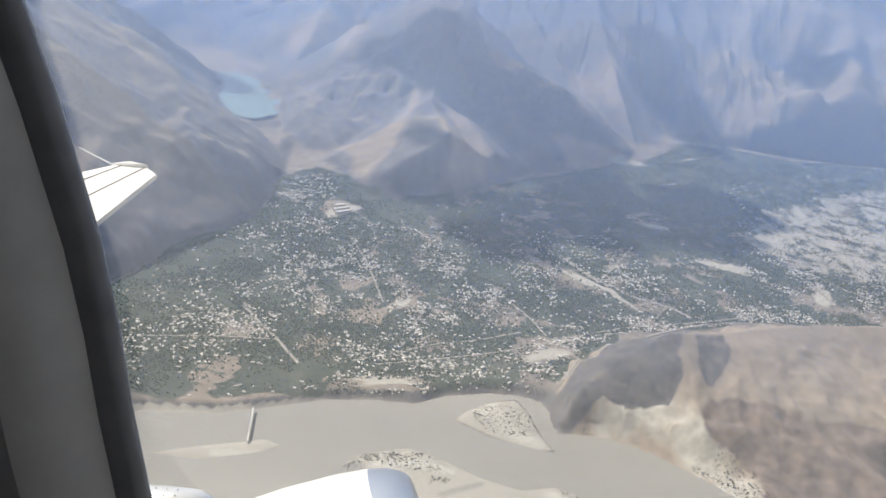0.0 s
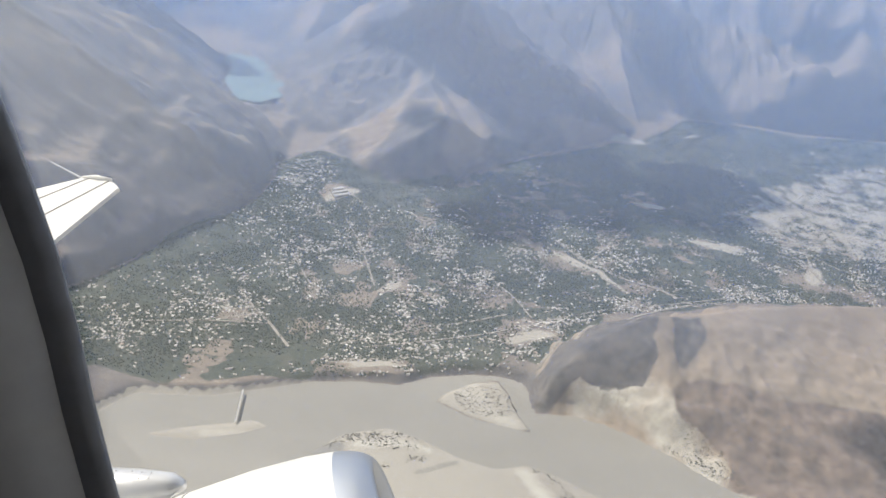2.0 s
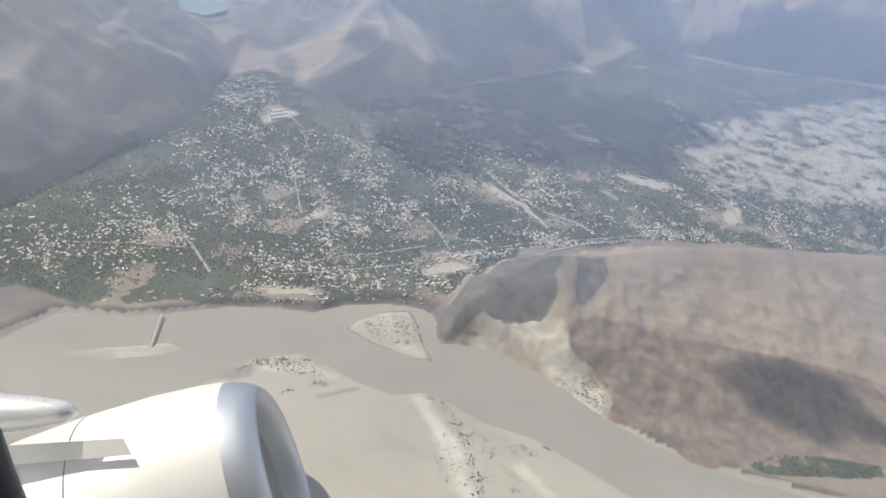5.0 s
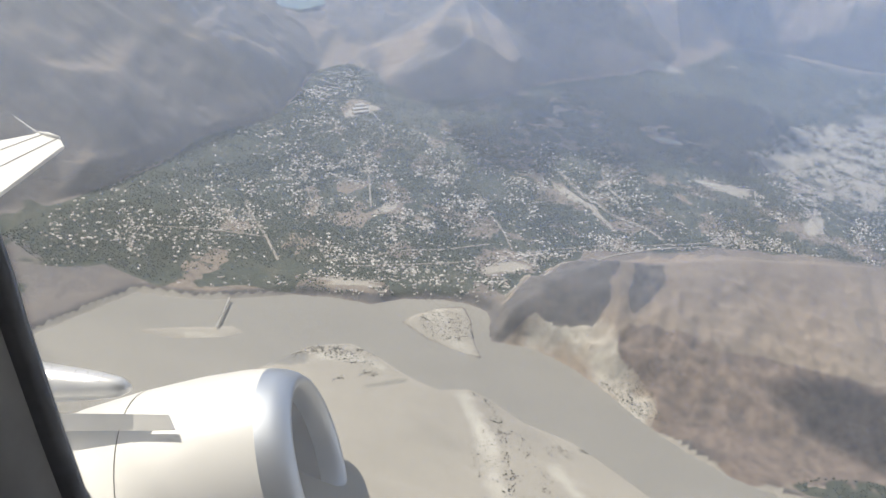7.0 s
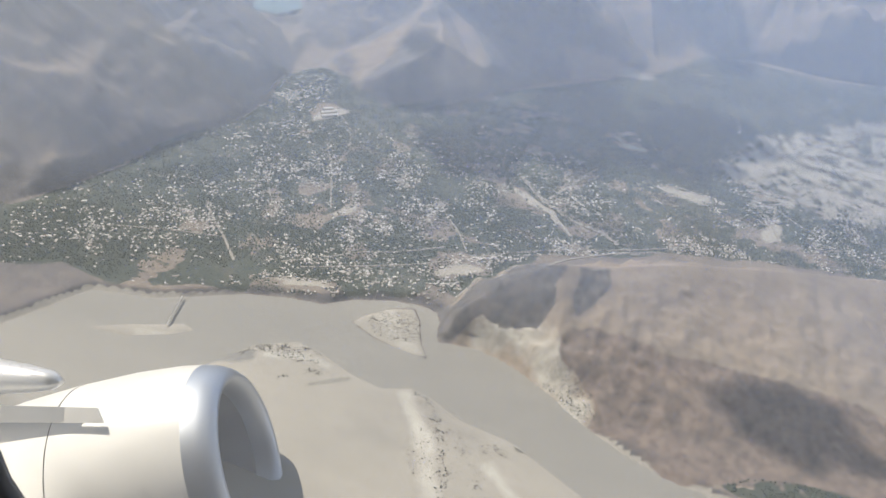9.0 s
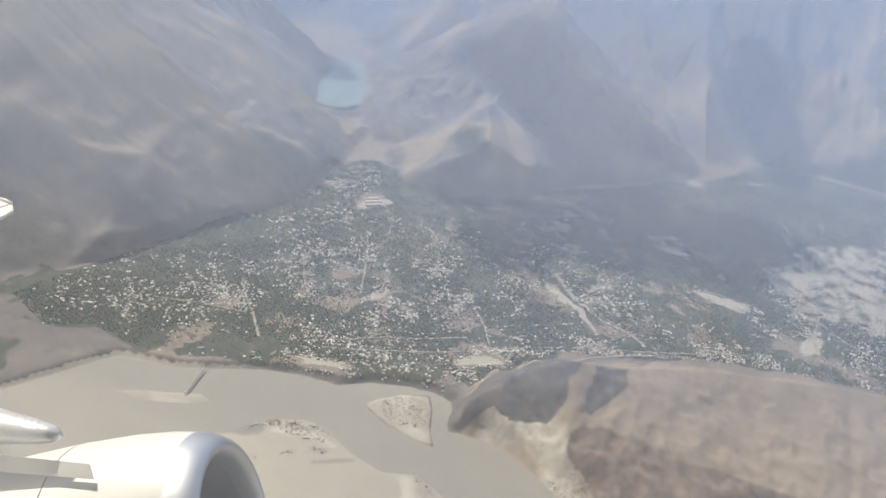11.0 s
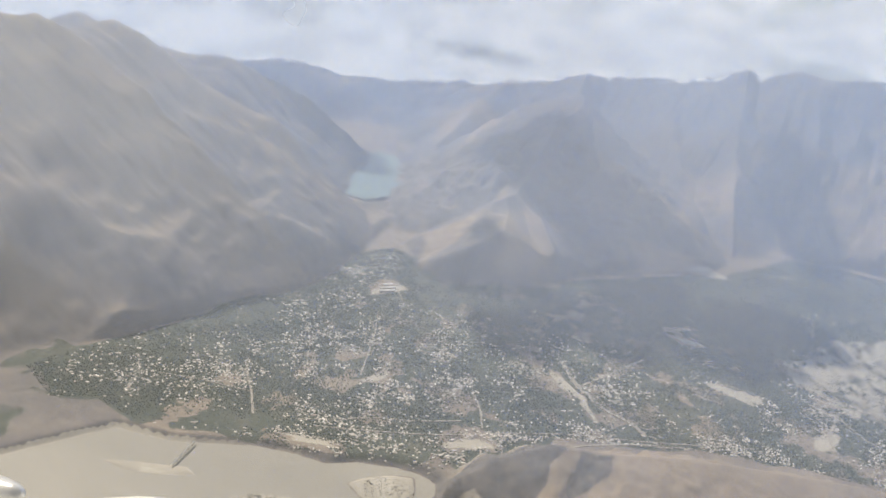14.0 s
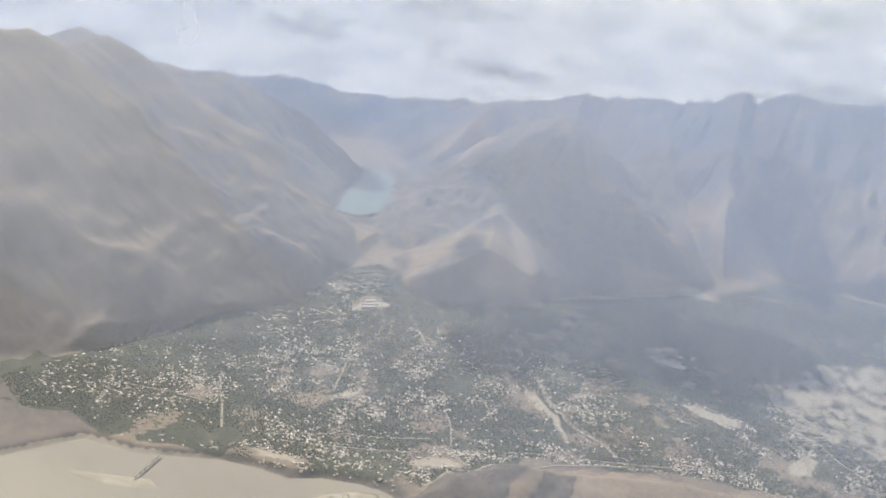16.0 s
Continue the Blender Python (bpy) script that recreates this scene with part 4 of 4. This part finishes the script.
M_ROAD = mottled("dusty_road", (0.24, 0.22, 0.195), (0.34, 0.315, 0.28), 0.05, 0.95)
ROADS = [
    ([(289, 1361), (184, 1285), (96, 1224), (14, 1179), (-69, 1120), (-128, 1067), (-191, 1020), (-268, 974), (-343, 933)], 2.6),
    ([(191, 1276), (119, 1229), (35, 1158), (-31, 1073), (-81, 1005), (-106, 955)], 3.6),
    ([(-560, 1033), (-528, 993), (-483, 949), (-440, 900)], 4.1),
    ([(-520, 1166), (-507, 1147), (-478, 1099), (-441, 1050)], 2.6),
    ([(-95, 1405), (-39, 1333), (20, 1290), (86, 1277), (113, 1254)], 8.6),
    ([(40, 1528), (1, 1420), (-33, 1336)], 5.1),
    ([(-215, 1241), (-188, 1191), (-153, 1149), (-123, 1094)], 3.1),
    ([(-377, 930), (-322, 974), (-279, 1012), (-224, 1042), (-161, 1092)], 3.1),
    ([(347, 1543), (374, 1585), (407, 1594), (399, 1505), (412, 1461)], 5.1),
    ([(407, 1594), (454, 1549), (508, 1526)], 4.1),
    ([(-480, 1349), (-440, 1274), (-400, 1183), (-370, 1108)], 3.1),
    ([(-500, 1465), (-455, 1415), (-430, 1349)], 2.6),
    ([(-640, 900), (-560, 930), (-483, 949)], 2.6),
]
for pts, w in ROADS:
    road("road", pts, w)


# ---------------------------------------------------------------- houses
def wall_material():
    m, nt, b = material("plaster_walls", 0.9)
    oi = nt.nodes.new("ShaderNodeNewGeometry")
    c = ramp_node(nt, oi.outputs["Random Per Island"], [(0.0, (0.34, 0.30, 0.25)), (0.4, (0.46, 0.42, 0.36)), (0.75, (0.52, 0.48, 0.42)), (1.0, (0.42, 0.33, 0.27))])
    nt.links.new(mix_node(nt, 0.25, c, ramp_node(nt, noise_node(nt, 0.4, 4), [(0.3, (0.25, 0.22, 0.19)), (0.7, (0.62, 0.60, 0.56))])), b.inputs["Base Color"])
    return m


def roof_material():
    m, nt, b = material("sheet_roofs", 0.5)
    oi = nt.nodes.new("ShaderNodeNewGeometry")
    c = ramp_node(nt, oi.outputs["Random Per Island"], [(0.0, (0.24, 0.22, 0.195)), (0.3, (0.33, 0.305, 0.27)), (0.6, (0.50, 0.47, 0.42)), (0.9, (0.70, 0.68, 0.63)), (0.95, (0.40, 0.29, 0.24)), (1.0, (0.36, 0.41, 0.46))])
    nt.links.new(mix_node(nt, 0.22, c, ramp_node(nt, noise_node(nt, 0.5, 4), [(0.3, (0.28, 0.25, 0.22)), (0.7, (0.70, 0.69, 0.66))])), b.inputs["Base Color"])
    return m


def single(mat, name):
    """The same look for a house of its own, varied from object to object."""
    m = mat.copy()
    m.name = name
    nt = m.node_tree
    for n in list(nt.nodes):
        if n.bl_idname == "ShaderNodeNewGeometry":
            o = nt.nodes.new("ShaderNodeObjectInfo")
            for link in list(n.outputs["Random Per Island"].links):
                nt.links.new(o.outputs["Random"], link.to_socket)
    return m


M_WALL, M_ROOF = wall_material(), roof_material()
M_WALL1, M_ROOF1 = single(M_WALL, "plaster_wall"), single(M_ROOF, "sheet_roof")
HILL_ZONE = [(p[0], p[1]) for p in HILL[:8]] + [(700, 1300), (500, 800), (300, 660), (107, 740), (-54, 840), (-125, 850)]
def house_sites(n, seed):
    rng = np.random.default_rng(seed)
    x, y = rng.uniform(-800, 1100, n), rng.uniform(650, 2450, n)
    centre = np.exp(-(((x + 60) / 210) ** 2 + ((y - 1190 - 0.35 * (x + 60)) / 130) ** 2))
    upper = np.exp(-(((x + 400) / 150) ** 2 + ((y - 1265) / 130) ** 2)) + np.exp(-(((x + 590) / 80) ** 2 + ((y - 1490) / 90) ** 2))
    row = np.exp(-(((y - (1112 + 0.60 * (x + 60))) / 40) ** 2)) * (x > -120) * (x < 420)
    side = np.exp(-(((x - 400) / 100) ** 2 + ((y - 1520) / 80) ** 2))
    low = np.exp(-(((x + 330) / 260) ** 2 + ((y - 960) / 130) ** 2))
    west = np.exp(-(((x + 670) / 75) ** 2 + ((y - 850) / 60) ** 2)) + np.exp(-(((x + 500) / 110) ** 2 + ((y - 980) / 90) ** 2))
    east = np.exp(-(((x - 20) / 130) ** 2 + ((y - 1250 - 0.4 * x) / 60) ** 2))
    foot = np.exp(-(((y - (1140 + 0.58 * x)) / 16) ** 2)) * (x > -140) * (x < 230)
    clump = fbm(x, y, 75, 71, 4)
    dens = 0.17 + 1.45 * centre + 0.75 * upper + 2.0 * row + 1.2 * side + 0.30 * low + 0.25 * west + 0.9 * east
    dens = dens * np.clip((clump - 0.42) * 5, 0.05, 1.15) * np.clip((fbm(x, y, 26, 75, 3) - 0.34) * 4.5, 0.12, 1.2)
    dens = np.maximum(dens, 1.1 * foot)
    dens = dens * np.where((y > 1560) & (x > -330) & (x < 300), 0.15, 1.0) * np.where(x > 380, 0.9, 1.0)
    keep = inside(x, y, TOWN) & ~inside(x, y, HILL_ZONE) & (rng.uniform(0, 1, n) < dens) & (in_field(x, y, 0.8) < 0.45)
    x, y = x[keep], y[keep]
    z = height(x, y)
    ok = (z < base_height(x, y) + 20) & ((y > 1000) | (z > 3.5))
    return x[ok], y[ok], z[ok], rng


HX, HY, HZ, HRNG = house_sites(270000, 7)


def house_arrays(w, d, h, rise):
    """Walls and a low gabled roof with eaves."""
    a, b = w / 2, d / 2
    wv = [(-a, -b, -3), (a, -b, -3), (a, b, -3), (-a, b, -3), (-a, -b, h), (a, -b, h), (a, b, h), (-a, b, h), (-a, 0, h + rise), (a, 0, h + rise)]
    wf = [(0, 1, 5, 4), (2, 3, 7, 6), (1, 2, 6, 9, 5), (3, 0, 4, 8, 7)]
    e, t = 0.7, 0.5
    rv = []
    for dz in (0.05, t):
        rv += [(-a - e, -b - e, h - 0.3 + dz), (a + e, -b - e, h - 0.3 + dz), (a + e, 0, h + rise + dz), (-a - e, 0, h + rise + dz), (a + e, b + e, h - 0.3 + dz), (-a - e, b + e, h - 0.3 + dz)]
    rf = [(6, 7, 8, 9), (9, 8, 10, 11), (3, 2, 1, 0), (5, 4, 2, 3), (0, 1, 7, 6), (4, 5, 11, 10), (1, 2, 8, 7), (2, 4, 10, 8), (5, 3, 9, 11), (3, 0, 6, 9)]
    return wv, wf, rv, rf


def turn(v, ang, s, x, y, z):
    c, k = math.cos(ang), math.sin(ang)
    return [((x + s * (p[0] * c - p[1] * k)) * U, (y + s * (p[0] * k + p[1] * c)) * U, (z + s * p[2]) * U) for p in v]


HOUSE_KINDS = [house_arrays(11, 8, 3.6, 1.6), house_arrays(15, 8.5, 3.8, 1.3), house_arrays(9, 7.5, 3.4, 0.5), house_arrays(20, 9, 6.0, 0.6), house_arrays(13, 7, 3.4, 2.2)]


def street_angle(x, y):
    return 0.62 + 1.2 * (float(hash2(np.floor(x / 70), np.floor(y / 70), 5)) - 0.5) + (math.pi / 2 if hash2(np.floor(x / 23), np.floor(y / 23), 9) > 0.7 else 0)


def build_houses():
    near = (HX > -230) & (HX < -40) & (HY > 940) & (HY < 1060)
    order = np.where(near)[0][:280]
    lone = set(order.tolist())
    meshes = []
    for wv, wf, rv, rf in HOUSE_KINDS:
        wm, rm = bpy.data.meshes.new("wall"), bpy.data.meshes.new("roof")
        wm.from_pydata([tuple(c * U for c in p) for p in wv], [], wf)
        rm.from_pydata([tuple(c * U for c in p) for p in rv], [], rf)
        wm.materials.append(M_WALL1)
        rm.materials.append(M_ROOF1)
        meshes.append((wm, rm))
    wv_all, wf_all, rv_all, rf_all = [], [], [], []
    for i in range(len(HX)):
        x, y, z = HX[i], HY[i], HZ[i]
        k = int(HRNG.choice(5, p=[0.34, 0.22, 0.24, 0.06, 0.14]))
        ang, s = street_angle(x, y) + HRNG.normal(0, 0.08), HRNG.uniform(0.15, 0.34)
        if i in lone:
            h = new("house")
            h.matrix_world = Matrix.Translation((x * U, y * U, z * U)) @ Matrix.Rotation(ang, 4, "Z") @ Matrix.Scale(s, 4)
            tagged(h, "small plastered town house with a pale sheet roof", "house", group="houses in the town")
            for nm, me in zip(("wall", "roof"), meshes[k]):
                new(nm, me).parent = h
            continue
        wv, wf, rv, rf = HOUSE_KINDS[k]
        o = len(wv_all)
        wv_all += turn(wv, ang, s, x, y, z)
        wf_all += [tuple(o + j for j in f) for f in wf]
        o = len(rv_all)
        rv_all += turn(rv, ang, s, x, y, z)
        rf_all += [tuple(o + j for j in f) for f in rf]
    town = tagged(new("town_houses"), "dense spread of small plastered houses with pale roofs", "houses", kind="stuff")
    for nm, v, f, mat in (("walls", wv_all, wf_all, M_WALL), ("roofs", rv_all, rf_all, M_ROOF)):
        ob = mesh_object(nm, v, f, mat)
        ob.parent = town
        ob["kind"] = "stuff"
    print("HOUSES", len(HX))


build_houses()


# ---------------------------------------------------------------- long halls, footbridge
def hall(x, y, length, width, ang):
    wv, wf, rv, rf = house_arrays(length, width, 4.5, 1.4)
    z = float(height(np.array([float(x)]), np.array([float(y)]))[0])
    h = tagged(new("hall"), "long low hall with a bright white roof", "hall", group="halls at the head of the town")
    h.matrix_world = Matrix.Translation((x * U, y * U, z * U)) @ Matrix.Rotation(ang, 4, "Z")
    for nm, v, f, mat in (("wall", wv, wf, M_WALL1), ("roof", rv, rf, M_WHITEROOF)):
        ob = mesh_object(nm, [tuple(c * U for c in q) for q in v], f, mat)
        ob.parent = h


M_WHITEROOF = mottled("white_sheet_roof", (0.52, 0.51, 0.48), (0.64, 0.63, 0.60), 0.06, 0.5)
for hx, hy, hl in ((-520, 1456, 36), (-513, 1441, 34), (-528, 1470, 22)):
    hall(hx, hy, hl, 7, 0.85)


M_DECK = mottled("pale_concrete", (0.56, 0.55, 0.52), (0.66, 0.65, 0.62), 0.08, 0.85)


def footbridge(a, b, width):
    br = tagged(new("footbridge"), "straight pale footbridge over a shallow river arm", "bridge")
    d = (Vector(b) - Vector(a)).normalized()
    side = Vector((-d.y, d.x, 0)) * width / 2
    up = Vector((0, 0, 1))
    bm = bmesh.new()
    slab(bm, [Vector(a) + side, Vector(b) + side, Vector(b) - side, Vector(a) - side], 0.8, up)
    part("deck", bm, M_DECK, br, "pale concrete deck")
    n = 6
    for i in range(n):
        c = Vector(a).lerp(Vector(b), (i + 0.5) / n) - up * 4.5
        bm = bmesh.new()
        slab(bm, [c + side * 0.7 + d * 0.6, c - side * 0.7 + d * 0.6, c - side * 0.7 - d * 0.6, c + side * 0.7 - d * 0.6], 8.0, up)
        part("pier", bm, M_WALL1, br)
    for k in (1, -1):
        bm = bmesh.new()
        s = side * k * 0.95
        slab(bm, [Vector(a) + s + up * 0.9, Vector(b) + s + up * 0.9, Vector(b) + s * 0.9 + up * 0.9, Vector(a) + s * 0.9 + up * 0.9], 1.0, up)
        part("parapet", bm, M_DECK, br)


footbridge((-447, 728, 4.2), (-462, 792, 5.0), 2.0)


# ---------------------------------------------------------------- trees and scrub
def leaf_material(name, c1, c2, c3):
    m, nt, b = material(name, 0.8)
    g = nt.nodes.new("ShaderNodeNewGeometry")
    c = ramp_node(nt, g.outputs["Random Per Island"], [(0.0, c1), (0.6, c2), (1.0, c3)])
    nt.links.new(mix_node(nt, 0.4, c, ramp_node(nt, noise_node(nt, 0.5, 4), [(0.3, c1), (0.7, c2)])), b.inputs["Base Color"])
    return m


M_LEAF = leaf_material("tree_foliage", (0.034, 0.054, 0.040), (0.046, 0.070, 0.050), (0.07, 0.09, 0.062))
M_SCRUB = leaf_material("dry_scrub", (0.05, 0.052, 0.042), (0.08, 0.08, 0.065), (0.13, 0.122, 0.10))


def clumps(name, x, y, z, size, mat, label, seed, tall=1.0):
    """Many low uneven crowns, each a small lumpy solid."""
    rng = np.random.default_rng(seed)
    ico = np.array([(1, 0, 0), (0.1, 1, 0), (-1, 0.1, 0), (0, -1, 0.1), (0.1, 0, 1), (0, 0.1, -1)])
    fac = np.array([(0, 1, 4), (1, 2, 4), (2, 3, 4), (3, 0, 4), (1, 0, 5), (2, 1, 5), (3, 2, 5), (0, 3, 5)])
    n = len(x)
    v = ico[None] * rng.uniform(0.6, 1.4, (n, 6, 1)) * size[:, None, None] * np.array([1, 1, tall])
    c = np.stack([x, y, z + size * 0.45 * tall], -1)
    v = ((v + c[:, None]) * U).reshape(-1, 3)
    f = (fac[None] + 6 * np.arange(n)[:, None, None]).reshape(-1, 3)
    me = bpy.data.meshes.new(name)
    me.vertices.add(len(v))
    me.vertices.foreach_set("co", v.ravel())
    me.loops.add(f.size)
    me.loops.foreach_set("vertex_index", f.ravel())
    me.polygons.add(len(f))
    me.polygons.foreach_set("loop_start", np.arange(len(f)) * 3)
    me.update(calc_edges=True)
    me.materials.append(mat)
    return tagged(new(name, me), label, "trees", kind="stuff")


def build_trees():
    rng = np.random.default_rng(21)
    n = 520000
    x, y = rng.uniform(-820, 1300, n), rng.uniform(640, 2500, n)
    d = np.clip((fbm(x, y, 60, 81, 4) - 0.36) * 4, 0.05, 1)
    d = d * np.where(inside(x, y, DRY), 0.25, 1) * np.where(y > 1750, 0.6, 1)
    ok = inside(x, y, TOWN) & ~inside(x, y, HILL_ZONE) & (rng.uniform(0, 1, n) < d) & (in_field(x, y) < 0.3)
    x, y = x[ok], y[ok]
    gx, gy = rng.uniform(280, 480, 2600), rng.uniform(735, 805, 2600)
    ok = inside(gx, gy, BANK_GARDENS) & (fbm(gx, gy, 14, 83, 3) > 0.45)
    x, y = np.concatenate([x, gx[ok]]), np.concatenate([y, gy[ok]])
    z = height(x, y)
    ok = (z < base_height(x, y) + 20) & ((y > 1000) | (z > 3.0))
    x, y, z = x[ok], y[ok], z[ok]
    clumps("town_trees", x, y, z, rng.uniform(0.6, 1.7, len(x)), M_LEAF, "dense dark green garden trees among the houses", 4, 1.25)
    print("TREES", len(x))
    # scrub on the island, the sandbanks and the hill's foot
    pts = []
    for cx, cy, rx, ry, k in ((-168, 872, 42, 34, 420), (-285, 748, 52, 12, 260), (20, 690, 20, 12, 50), (48, 706, 7, 4, 40), (90, 812, 32, 36, 420), (-60, 866, 34, 8, 160), (-45, 660, 40, 50, 120), (-340, 640, 90, 40, 60)):
        a, r = rng.uniform(0, 6.28, k), np.sqrt(rng.uniform(0, 1, k))
        pts.append(np.stack([cx + rx * r * np.cos(a), cy + ry * r * np.sin(a)], -1))
    for line, w, k in (([(-107, 752), (-79, 743), (-58, 703), (-37, 662), (-26, 626), (-22, 590)], 3.5, 190), ([(-112, 882), (-72, 876), (-24, 874), (20, 853), (67, 832), (100, 806)], 3.0, 330), ([(-341, 722), (-321, 737), (-280, 765), (-245, 770)], 4.5, 170), ([(-280, 692), (-240, 726), (-226, 730)], 3.0, 60), ([(-30, 690), (10, 648), (16, 620)], 4.0, 50), ([(93, 838), (125, 803), (138, 782)], 4.0, 120)):
        u = rng.uniform(0, len(line) - 1, k)
        u = np.clip(u + 0.25 * np.sin(9 * u), 0, len(line) - 1.001)
        i, f, ends = u.astype(int), (u % 1)[:, None], np.array(line, float)
        pts.append(ends[i] * (1 - f) + ends[i + 1] * f + rng.normal(0, w, (k, 2)))
    q = np.concatenate(pts)
    z = height(q[:, 0], q[:, 1])
    ok = z > 0.3
    clumps("scrub", q[ok, 0], q[ok, 1], z[ok], 0.5 + 0.9 * rng.uniform(0, 1, ok.sum()) ** 2.0, M_SCRUB, "sparse grey-green scrub on sand and stony slopes", 5, 0.7)


build_trees()
